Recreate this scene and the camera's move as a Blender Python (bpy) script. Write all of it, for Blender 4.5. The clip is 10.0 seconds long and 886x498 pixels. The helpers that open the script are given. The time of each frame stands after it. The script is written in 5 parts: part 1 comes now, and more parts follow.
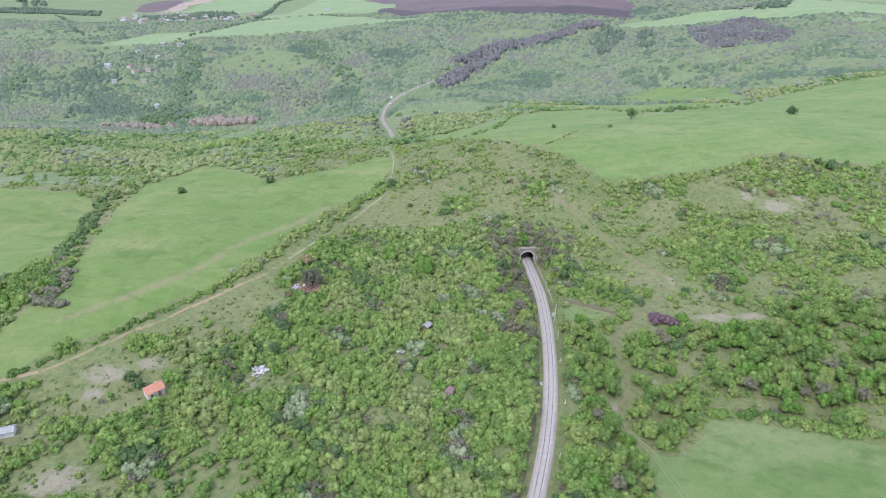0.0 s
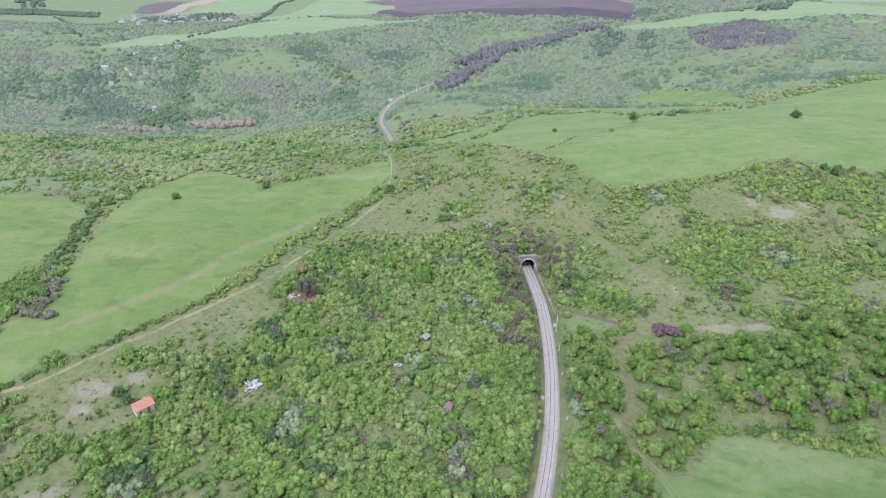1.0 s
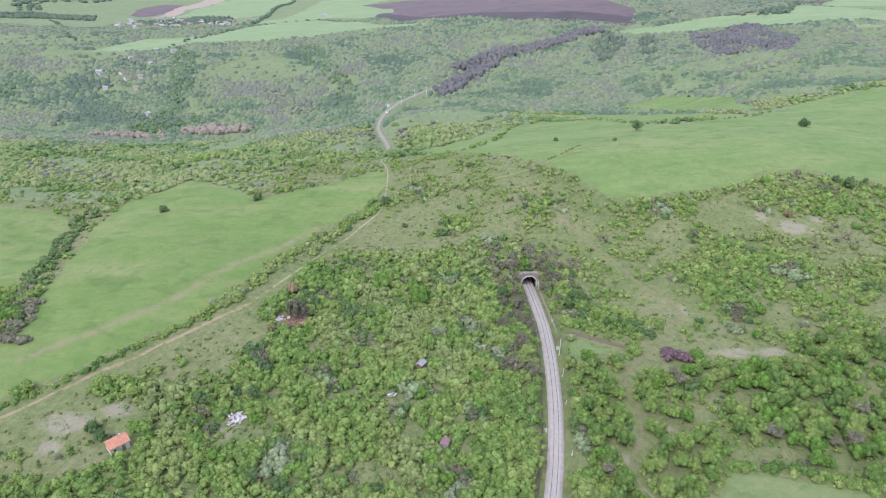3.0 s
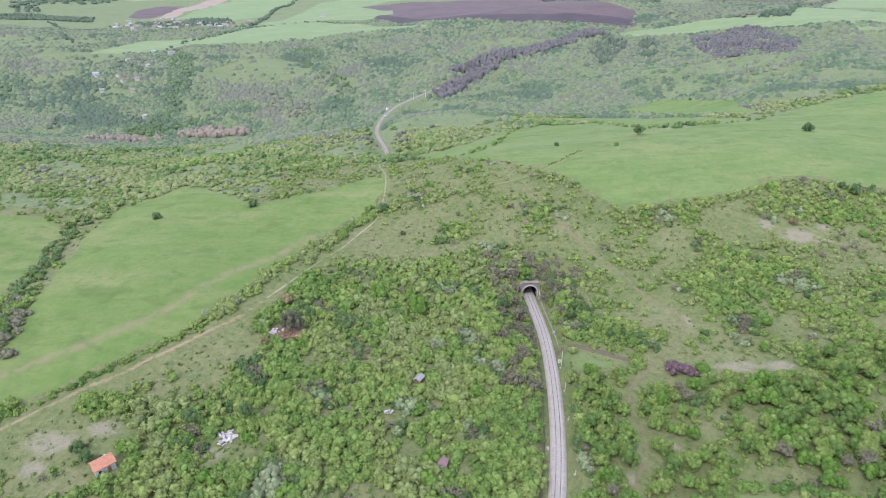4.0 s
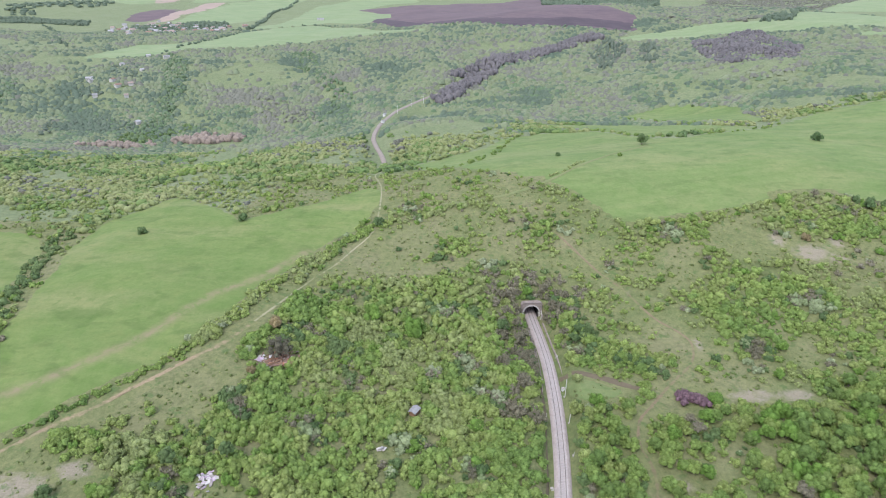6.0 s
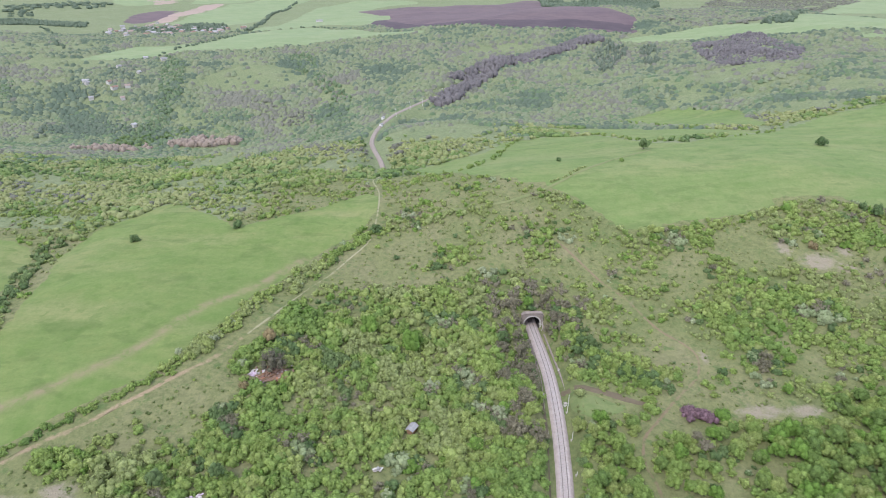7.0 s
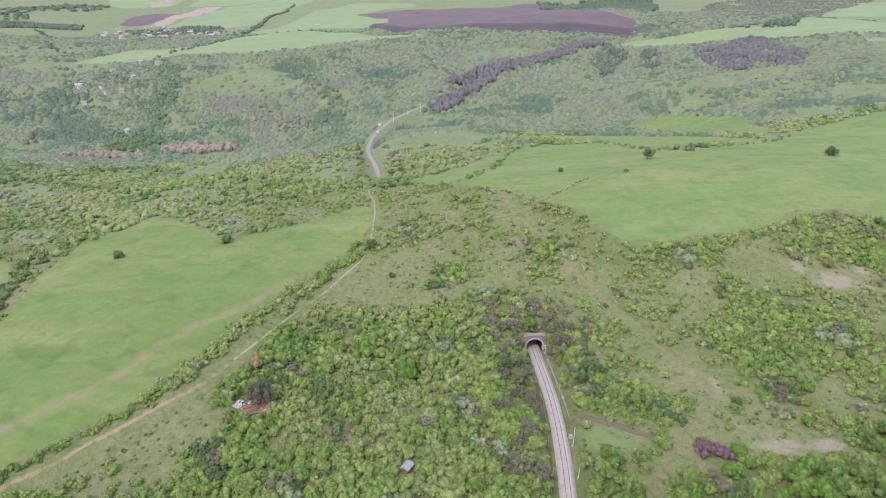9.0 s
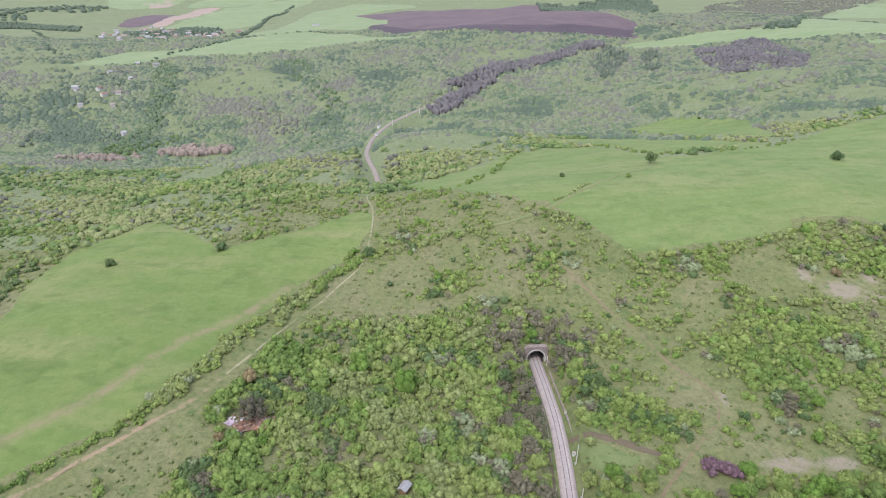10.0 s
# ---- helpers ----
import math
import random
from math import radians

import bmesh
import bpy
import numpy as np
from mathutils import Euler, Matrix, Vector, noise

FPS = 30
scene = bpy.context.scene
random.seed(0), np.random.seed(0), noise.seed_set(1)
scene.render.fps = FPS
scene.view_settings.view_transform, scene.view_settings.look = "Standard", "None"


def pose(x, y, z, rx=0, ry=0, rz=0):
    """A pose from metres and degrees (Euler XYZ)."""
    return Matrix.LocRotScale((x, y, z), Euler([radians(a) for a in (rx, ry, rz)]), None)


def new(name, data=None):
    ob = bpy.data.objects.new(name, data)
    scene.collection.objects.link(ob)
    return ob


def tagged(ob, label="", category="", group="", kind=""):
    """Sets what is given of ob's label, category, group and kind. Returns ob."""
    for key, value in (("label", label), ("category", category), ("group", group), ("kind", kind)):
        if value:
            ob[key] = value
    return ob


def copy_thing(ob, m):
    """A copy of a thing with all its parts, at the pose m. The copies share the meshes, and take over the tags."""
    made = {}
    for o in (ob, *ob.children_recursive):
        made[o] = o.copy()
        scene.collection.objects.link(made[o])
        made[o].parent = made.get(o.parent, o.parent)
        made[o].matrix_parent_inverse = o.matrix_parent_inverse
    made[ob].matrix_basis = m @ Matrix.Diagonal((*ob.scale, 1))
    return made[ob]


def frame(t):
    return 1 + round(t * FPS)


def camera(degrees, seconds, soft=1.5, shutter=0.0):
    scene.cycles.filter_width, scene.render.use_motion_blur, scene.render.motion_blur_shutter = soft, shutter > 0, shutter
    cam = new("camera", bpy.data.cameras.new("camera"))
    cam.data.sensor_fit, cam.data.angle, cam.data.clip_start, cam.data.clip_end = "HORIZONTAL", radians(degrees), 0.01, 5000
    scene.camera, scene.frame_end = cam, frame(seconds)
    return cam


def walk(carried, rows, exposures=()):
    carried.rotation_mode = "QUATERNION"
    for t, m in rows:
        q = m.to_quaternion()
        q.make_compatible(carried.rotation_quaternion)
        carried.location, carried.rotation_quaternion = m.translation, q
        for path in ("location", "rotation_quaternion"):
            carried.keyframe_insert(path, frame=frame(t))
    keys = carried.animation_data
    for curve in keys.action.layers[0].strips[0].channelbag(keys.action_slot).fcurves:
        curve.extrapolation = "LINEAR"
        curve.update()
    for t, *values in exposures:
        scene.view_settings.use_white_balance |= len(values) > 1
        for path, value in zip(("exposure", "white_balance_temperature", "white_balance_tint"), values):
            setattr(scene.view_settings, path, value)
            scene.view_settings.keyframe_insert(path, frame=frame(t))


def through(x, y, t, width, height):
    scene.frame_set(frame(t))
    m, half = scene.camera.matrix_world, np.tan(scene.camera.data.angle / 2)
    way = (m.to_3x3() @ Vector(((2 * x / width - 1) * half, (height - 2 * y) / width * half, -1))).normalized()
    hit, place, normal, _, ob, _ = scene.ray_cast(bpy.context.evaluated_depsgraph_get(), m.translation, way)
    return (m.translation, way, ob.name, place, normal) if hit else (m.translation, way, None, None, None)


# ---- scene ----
# ---- the camera and its flight ----
cam = camera(74.0, 10.0, soft=1.0)
# seconds, x, y, z in metres, then yaw, pitch and lean in degrees
ROWS = [
    (0, 0, 0, 132.14, -0, -26.4, 0), (0.5, 0.2, 3.24, 132.28, -0.014, -26.349, -0.012),
    (1, 0.39, 6.52, 132.44, -0.03, -26.295, -0.025), (1.5, 0.59, 9.83, 132.6, -0.05, -26.24, -0.038),
    (2, 0.78, 13.17, 132.78, -0.072, -26.182, -0.052), (2.5, 0.97, 16.53, 132.96, -0.097, -26.124, -0.065),
    (3, 1.15, 19.92, 133.15, -0.124, -26.065, -0.079), (3.5, 1.33, 23.33, 133.35, -0.153, -26.005, -0.093),
    (4, 1.5, 26.75, 133.56, -0.183, -25.945, -0.106), (4.5, 1.67, 30.19, 133.77, -0.215, -25.885, -0.12),
    (5, 1.83, 33.63, 133.99, -0.248, -25.826, -0.134), (5.5, 1.99, 37.08, 134.2, -0.282, -25.767, -0.148),
    (6, 2.14, 40.53, 134.42, -0.317, -25.709, -0.162), (6.5, 2.28, 43.98, 134.64, -0.352, -25.653, -0.175),
    (7, 2.41, 47.43, 134.86, -0.388, -25.598, -0.189), (7.5, 2.54, 50.87, 135.08, -0.423, -25.546, -0.202),
    (8, 2.65, 54.29, 135.3, -0.458, -25.496, -0.214), (8.5, 2.76, 57.71, 135.52, -0.493, -25.448, -0.227),
    (9, 2.86, 61.1, 135.73, -0.527, -25.404, -0.239), (9.5, 2.94, 64.47, 135.93, -0.56, -25.363, -0.251),
    (10, 3.02, 67.82, 136.13, -0.591, -25.326, -0.262),
]
walk(cam, [(t, pose(x, y, z, 0, 0, yaw) @ pose(0, 0, 0, 90 + pitch) @ pose(0, 0, 0, 0, 0, -lean)) for t, x, y, z, yaw, pitch, lean in ROWS],
     exposures=[(0.0, 0.69, 6000, 9.5), (5.0, 0.67, 6250, 11.5), (10.0, 0.61, 6520, 15.0)])

# ---- sky and sun ----
SUN_UP, SUN_ROUND = radians(52), radians(215)
world = bpy.data.worlds.new("overcast_sky")
scene.world = world
world.use_nodes = True
wn, wl = world.node_tree.nodes, world.node_tree.links
sky = wn.new("ShaderNodeTexSky")
sky.sky_type, sky.sun_disc = "NISHITA", False
sky.sun_elevation, sky.sun_rotation = SUN_UP, SUN_ROUND
sky.air_density, sky.dust_density, sky.ozone_density = 1.0, 4.0, 1.0
grey = wn.new("ShaderNodeMixRGB")
grey.inputs["Fac"].default_value = 0.72
grey.inputs["Color2"].default_value = (8.7, 9.4, 11.0, 1)
wl.new(sky.outputs["Color"], grey.inputs["Color1"])
wl.new(grey.outputs["Color"], wn["Background"].inputs["Color"])
wn["Background"].inputs["Strength"].default_value = 0.116
sun = new("sun", bpy.data.lights.new("sun", "SUN"))
sun.data.energy, sun.data.angle, sun.data.color = 1.5, radians(12), (1.0, 0.96, 0.9)
sun.matrix_world = pose(0, 0, 300) @ pose(0, 0, 0, 0, 0, 180 - math.degrees(SUN_ROUND)) @ pose(0, 0, 0, 90 - math.degrees(SUN_UP))

# ---- materials ----


def material(name, rough=0.9, metal=0.0):
    m = bpy.data.materials.new(name)
    m.use_nodes = True
    b = m.node_tree.nodes["Principled BSDF"]
    b.inputs["Roughness"].default_value, b.inputs["Metallic"].default_value = rough, metal
    b.inputs["Specular IOR Level"].default_value = 0.2
    return m, m.node_tree.nodes, m.node_tree.links, b


def noise_ramp(n, l, scale, stops, detail=6, rough=0.6, coord="Object", stretch=None, turn=0.0, warp=0.0):
    """A noise in metres (scale: one over the size), turned into colours by stops of (place, colour)."""
    tc = n.new("ShaderNodeTexCoord")
    mp = n.new("ShaderNodeMapping")
    mp.inputs["Scale"].default_value = stretch or (1, 1, 1)
    mp.inputs["Rotation"].default_value = (0, 0, radians(turn))
    l.new(tc.outputs[coord], mp.inputs["Vector"])
    t = n.new("ShaderNodeTexNoise")
    t.inputs["Scale"].default_value, t.inputs["Detail"].default_value, t.inputs["Roughness"].default_value = scale, detail, rough
    t.inputs["Distortion"].default_value = warp
    l.new(mp.outputs["Vector"], t.inputs["Vector"])
    r = n.new("ShaderNodeValToRGB")
    while len(r.color_ramp.elements) < len(stops):
        r.color_ramp.elements.new(0.5)
    for e, (p, c) in zip(r.color_ramp.elements, stops):
        e.position, e.color = p, (*c, 1)
    l.new(t.outputs["Fac"], r.inputs["Fac"])
    return r.outputs["Color"], t.outputs["Fac"]


def mixed(n, l, kind, fac, a, b):
    m = n.new("ShaderNodeMixRGB")
    m.blend_type = kind
    for socket, v in (("Fac", fac), ("Color1", a), ("Color2", b)):
        if isinstance(v, (int, float)):
            m.inputs[socket].default_value = v if socket == "Fac" else (v, v, v, 1)
        elif isinstance(v, tuple):
            m.inputs[socket].default_value = (*v, 1)
        else:
            l.new(v, m.inputs[socket])
    return m.outputs["Color"]


def bumped(n, l, b, height, strength, distance):
    k = n.new("ShaderNodeBump")
    k.inputs["Strength"].default_value, k.inputs["Distance"].default_value = strength, distance
    l.new(height, k.inputs["Height"])
    l.new(k.outputs["Normal"], b.inputs["Normal"])


def ground_material(name, big, small, bare, bare_from, fleck, dry_earth=(0.27, 0.235, 0.19)):
    """Grassland: broad patches, fine tufts, bare earth where the broad noise is high."""
    m, n, l, b = material(name)
    c1, f1 = noise_ramp(n, l, 0.035, big, warp=0.4)
    c2, f2 = noise_ramp(n, l, 0.45, small, detail=8, rough=0.7)
    c = mixed(n, l, "MULTIPLY", 0.85, c1, c2)
    m1, _ = noise_ramp(n, l, 0.06, [(bare_from, (0, 0, 0)), (bare_from + 0.08, (1, 1, 1))], detail=8, rough=0.65, warp=0.6)
    c = mixed(n, l, "MIX", m1, c, bare)
    at = n.new("ShaderNodeAttribute")
    at.attribute_name = "dry"
    _, rag = noise_ramp(n, l, 0.3, [(0, (0, 0, 0)), (1, (1, 1, 1))], detail=9, rough=0.72, warp=0.5)
    worn = n.new("ShaderNodeMath")
    worn.operation = "MULTIPLY_ADD"
    worn.inputs[1].default_value = 2.2
    l.new(rag, worn.inputs[0])
    l.new(at.outputs["Fac"], worn.inputs[2])
    k = n.new("ShaderNodeMapRange")
    k.inputs["From Min"].default_value, k.inputs["From Max"].default_value, k.inputs["To Max"].default_value = 1.5, 2.05, 0.85
    l.new(worn.outputs["Value"], k.inputs["Value"])
    c = mixed(n, l, "MIX", k.outputs["Result"], c, dry_earth)
    m2, _ = noise_ramp(n, l, 0.25, [(0.55, (0, 0, 0)), (0.66, (0.9, 0.9, 0.9))], detail=6, rough=0.7)
    c = mixed(n, l, "MIX", m2, c, fleck)
    c4, f4 = noise_ramp(n, l, 1.7, [(0.3, (0.72, 0.76, 0.7)), (0.55, (1.0, 1.0, 1.0)), (0.75, (1.2, 1.17, 1.15))], detail=5, rough=0.75)
    c = mixed(n, l, "MULTIPLY", 0.8, c, c4)
    l.new(c, b.inputs["Base Color"])
    bumped(n, l, b, f2, 0.9, 0.7)
    return m


def meadow_material(name, dark, light, dry, turn, streak=0.35, patchy=1.0, worn_earth=None):
    """Cropped grass: soft patches with faint streaks along the mowing."""
    m, n, l, b = material(name)
    c1, _ = noise_ramp(n, l, 0.02, [(0.3, dark), (0.7, light)], detail=5, warp=0.3)
    c2, f2 = noise_ramp(n, l, 0.12, [(0.3, (0.72, 0.74, 0.7)), (0.7, (1.12, 1.1, 1.1))], stretch=(0.25, 1.6, 1), turn=turn, detail=8, rough=0.65)
    c = mixed(n, l, "MULTIPLY", streak * 2, c1, c2)
    m1, _ = noise_ramp(n, l, 0.03, [(0.46, (0, 0, 0)), (0.7, (0.85, 0.85, 0.85))], detail=7, rough=0.6, stretch=(0.5, 1.3, 1), turn=turn, warp=0.5)
    c = mixed(n, l, "MIX", m1, c, dry)
    m2, _ = noise_ramp(n, l, 0.085, [(0.55, (0, 0, 0)), (0.64, (0.75 * patchy, 0.75 * patchy, 0.75 * patchy))], detail=5, rough=0.6, stretch=(0.6, 1.2, 1), turn=turn + 15, warp=0.4)
    c = mixed(n, l, "MIX", m2, c, tuple(0.78 * q for q in dark))
    c5, _ = noise_ramp(n, l, 0.11, [(0.34, (0.76, 0.88, 0.72)), (0.5, (1.0, 1.0, 1.0)), (0.66, (1.16, 1.05, 1.1))], detail=7, rough=0.65, warp=0.4)
    c = mixed(n, l, "MULTIPLY", 0.9 * patchy, c, c5)
    c6, _ = noise_ramp(n, l, 0.33, [(0.35, (0.84, 0.9, 0.82)), (0.65, (1.12, 1.07, 1.1))], detail=8, rough=0.72)
    c = mixed(n, l, "MULTIPLY", 0.9 * patchy, c, c6)
    m3, _ = noise_ramp(n, l, 0.2, [(0.58, (0, 0, 0)), (0.66, (0.7 * patchy, 0.7 * patchy, 0.7 * patchy))], detail=4, rough=0.6, warp=0.3)
    c = mixed(n, l, "MIX", m3, c, tuple(0.86 * q for q in dark))
    c3, f3 = noise_ramp(n, l, 1.1, [(0.3, (0.86, 0.86, 0.84)), (0.7, (1.08, 1.08, 1.06))], detail=6, rough=0.75)
    c = mixed(n, l, "MULTIPLY", 0.7, c, c3)
    if worn_earth:
        at = n.new("ShaderNodeAttribute")
        at.attribute_name = "dry"
        rag, _ = noise_ramp(n, l, 0.22, [(0.33, (0, 0, 0)), (0.6, (0.8, 0.8, 0.8))], detail=8, rough=0.7, warp=0.4)
        c = mixed(n, l, "MIX", mixed(n, l, "MULTIPLY", 1.0, rag, at.outputs["Color"]), c, worn_earth)
    l.new(c, b.inputs["Base Color"])
    bumped(n, l, b, f3, 0.5, 0.2)
    return m


def soil_material(name, dark, light, furrow=0.0, turn=0.0, scale=0.15):
    m, n, l, b = material(name)
    c1, f1 = noise_ramp(n, l, scale, [(0.3, dark), (0.7, light)], detail=8, rough=0.7, warp=0.3)
    c2, f2 = noise_ramp(n, l, scale * 6, [(0.25, (0.75, 0.75, 0.75)), (0.75, (1.15, 1.12, 1.1))], detail=8, rough=0.7,
                        stretch=(0.15, 1.5, 1) if furrow else None, turn=turn)
    l.new(mixed(n, l, "MULTIPLY", 0.8, c1, c2), b.inputs["Base Color"])
    bumped(n, l, b, f2, 0.5, 0.15)
    return m


def plain_material(name, colour, rough=0.8, metal=0.0, scale=1.5, spread=0.25, bump=0.2):
    m, n, l, b = material(name, rough, metal)
    lo, hi = tuple(c * (1 - spread) for c in colour), tuple(min(1, c * (1 + spread)) for c in colour)
    c, f = noise_ramp(n, l, scale, [(0.3, lo), (0.7, hi)], detail=8, rough=0.7)
    c2, _ = noise_ramp(n, l, scale * 7, [(0.3, (0.85, 0.85, 0.85)), (0.7, (1.1, 1.1, 1.1))])
    l.new(mixed(n, l, "MULTIPLY", 0.6, c, c2), b.inputs["Base Color"])
    bumped(n, l, b, f, bump, 0.05)
    return m


def leaf_material(name, colours, through=0.3, fine=1.6):
    """Foliage: a tint per plant (stored on the mesh, or the object's own), a little per leaf clump, light passing through the leaves."""
    m, n, l, b = material(name, 0.75)
    at = n.new("ShaderNodeAttribute")
    at.attribute_name = "tint"
    ob = n.new("ShaderNodeObjectInfo")
    add = n.new("ShaderNodeMath")
    add.operation = "MULTIPLY_ADD"
    add.inputs[1].default_value = 0.3
    l.new(ob.outputs["Random"], add.inputs[0])
    l.new(at.outputs["Fac"], add.inputs[2])
    r = n.new("ShaderNodeValToRGB")
    while len(r.color_ramp.elements) < len(colours):
        r.color_ramp.elements.new(0.5)
    for i, (e, c) in enumerate(zip(r.color_ramp.elements, colours)):
        e.position, e.color = i / max(1, len(colours) - 1), (*c, 1)
    l.new(add.outputs["Value"], r.inputs["Fac"])
    g = n.new("ShaderNodeNewGeometry")
    k = n.new("ShaderNodeMapRange")
    k.inputs["To Min"].default_value, k.inputs["To Max"].default_value = (0.74, 1.28) if fine > 1 else (0.93, 1.07)
    l.new(g.outputs["Random Per Island"], k.inputs["Value"])
    c = mixed(n, l, "MULTIPLY", 1.0, r.outputs["Color"], k.outputs["Result"])
    c2, f2 = noise_ramp(n, l, fine, [(0.3, (0.76, 0.78, 0.76)), (0.7, (1.22, 1.2, 1.14))], detail=4, rough=0.7)
    c = mixed(n, l, "MULTIPLY", 0.8 if fine > 1 else 0.5, c, c2)
    c3, _ = noise_ramp(n, l, 3.2 * fine, [(0.34, (0.62, 0.66, 0.62)), (0.66, (1.3, 1.27, 1.2))], detail=3, rough=0.7)
    c = mixed(n, l, "MULTIPLY", 0.85 if fine > 1 else 0.25, c, c3)
    l.new(c, b.inputs["Base Color"])
    bumped(n, l, b, f2, 0.8 if fine > 1 else 0.12, min(0.5 / fine, 1.0))
    t = n.new("ShaderNodeBsdfTranslucent")
    l.new(mixed(n, l, "MULTIPLY", 1.0, c, (1.1, 1.15, 0.7)), t.inputs["Color"])
    s = n.new("ShaderNodeMixShader")
    s.inputs["Fac"].default_value = through
    l.new(b.outputs["BSDF"], s.inputs[1])
    l.new(t.outputs["BSDF"], s.inputs[2])
    l.new(s.outputs["Shader"], n["Material Output"].inputs["Surface"])
    return m


SCRUB_LOOK = ([(0.25, (0.118, 0.15, 0.062)), (0.5, (0.166, 0.181, 0.087)), (0.75, (0.202, 0.192, 0.118))],
              [(0.28, (0.5, 0.56, 0.46)), (0.5, (0.95, 0.97, 0.92)), (0.72, (1.28, 1.22, 1.15))], (0.2, 0.195, 0.135), 0.68, (0.09, 0.14, 0.05))
SCRUBLAND = ground_material("scrubland_grass", *SCRUB_LOOK)
# far hillside grass, paler and bluer than the near grass to stand for haze
HAZED_HILL_GRASS = ground_material("hazed_rough_grass", [(0.25, (0.15, 0.192, 0.106)), (0.5, (0.184, 0.22, 0.126)), (0.75, (0.212, 0.236, 0.152))],
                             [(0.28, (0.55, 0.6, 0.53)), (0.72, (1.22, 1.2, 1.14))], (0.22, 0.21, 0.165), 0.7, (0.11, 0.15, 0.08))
MEADOW = meadow_material("meadow_grass", (0.12, 0.18, 0.058), (0.152, 0.207, 0.071), (0.19, 0.212, 0.095), 35, 0.16, 0.75, (0.215, 0.185, 0.115))
NEAR_MEADOW = meadow_material("rough_meadow_grass", (0.112, 0.172, 0.06), (0.147, 0.197, 0.079), (0.178, 0.2, 0.102), -20, 0.2, 0.8)
RIGHT_MEADOW = meadow_material("pasture_grass", (0.128, 0.19, 0.068), (0.16, 0.218, 0.083), (0.188, 0.22, 0.098), -15, 0.2, 0.65)
# crop green lightened and shifted to blue, so the colour holds the distance haze
HAZED_FIELD = meadow_material("hazed_young_crop", (0.175, 0.242, 0.13), (0.208, 0.268, 0.147), (0.232, 0.276, 0.165), 60, 0.2, 0.3)
PLOUGHED = soil_material("ploughed_soil", (0.1, 0.078, 0.095), (0.15, 0.115, 0.122), 1, -4, 0.02)
PINK_SOIL = soil_material("pale_reddish_soil", (0.28, 0.23, 0.2), (0.34, 0.27, 0.24), 1, 30, 0.02)
DARK_SOIL = soil_material("fresh_dark_soil", (0.062, 0.052, 0.066), (0.095, 0.077, 0.09), 1, -4, 0.02)
DIRT = ground_material("trodden_earth", *SCRUB_LOOK, (0.205, 0.155, 0.108))
ROAD_EARTH = ground_material("rutted_brown_earth", *SCRUB_LOOK, (0.315, 0.238, 0.168))
FAR_BALLAST = soil_material("old_ballast", (0.22, 0.195, 0.178), (0.3, 0.265, 0.245), scale=0.3)
SCARP = soil_material("raw_earth", (0.105, 0.09, 0.06), (0.15, 0.125, 0.09))
FOOTPATH = ground_material("worn_grass", *SCRUB_LOOK, (0.31, 0.295, 0.195))
RUT = soil_material("pale_rut", (0.185, 0.205, 0.11), (0.235, 0.24, 0.145))
FAINT = soil_material("thin_grass", (0.145, 0.185, 0.078), (0.185, 0.205, 0.1))
BALLAST = soil_material("ballast_stone", (0.3, 0.265, 0.26), (0.43, 0.385, 0.375), scale=0.7)
STEEL = plain_material("rail_steel", (0.13, 0.105, 0.1), 0.5, 0.5)
SLEEPER = plain_material("sleeper_concrete", (0.36, 0.34, 0.335))
CONCRETE = plain_material("old_concrete", (0.33, 0.305, 0.29), scale=0.5)
STONE = plain_material("portal_stone", (0.25, 0.215, 0.2), scale=0.9, spread=0.35)
# one near-black colour for the tunnel's lining, floor and end wall
TUNNEL_DARK = plain_material("dark_lining", (0.06, 0.055, 0.055), 0.95)
WHITE = plain_material("white_paint", (0.6, 0.6, 0.6), 0.6)
RENDERED = plain_material("grey_render", (0.46, 0.45, 0.44), 0.85, scale=0.8)
RED_TILE = plain_material("red_roof_tile", (0.42, 0.195, 0.135), 0.8, scale=1.2, spread=0.25)
OLD_TILE = plain_material("weathered_tile", (0.25, 0.17, 0.14), 0.85, scale=0.8)
PALE_TILE = plain_material("pale_weathered_tile", (0.3, 0.24, 0.22), 0.85, scale=0.8)
PALE_SHEET = plain_material("pale_sheet_metal", (0.36, 0.36, 0.38), 0.6, 0.1, scale=0.8)
SHEET = plain_material("grey_sheet_metal", (0.28, 0.28, 0.29), 0.6, 0.2, scale=0.8)
BRICK = plain_material("broken_brick", (0.235, 0.16, 0.13), 0.9, scale=1.2, spread=0.35)
LILAC = plain_material("faded_lilac_sheet", (0.45, 0.36, 0.46), 0.6, scale=1.5)
PINK_ROOF = plain_material("faded_pink_roof", (0.21, 0.135, 0.15), 0.8, scale=1)
TIMBER = plain_material("old_timber", (0.24, 0.15, 0.1), 0.9, scale=2)
GLASS_DARK = plain_material("dark_pane", (0.03, 0.035, 0.04), 0.2)
BARK = plain_material("bark", (0.13, 0.105, 0.085), 0.9, scale=3)
LEAF = leaf_material("spring_leaves", [(0.1, 0.178, 0.058), (0.166, 0.256, 0.08), (0.218, 0.302, 0.096), (0.25, 0.31, 0.116), (0.25, 0.3, 0.138)], 0.28)
MID_LEAF = leaf_material("green_leaves", [(0.1, 0.174, 0.055), (0.14, 0.214, 0.068), (0.175, 0.245, 0.082)], 0.26)
DARK_LEAF = leaf_material("dark_leaves", [(0.072, 0.126, 0.056), (0.098, 0.156, 0.068), (0.125, 0.182, 0.08)], 0.2)
TWIGS = leaf_material("bare_twigs", [(0.155, 0.15, 0.115), (0.192, 0.182, 0.14), (0.215, 0.2, 0.165)], 0.1)
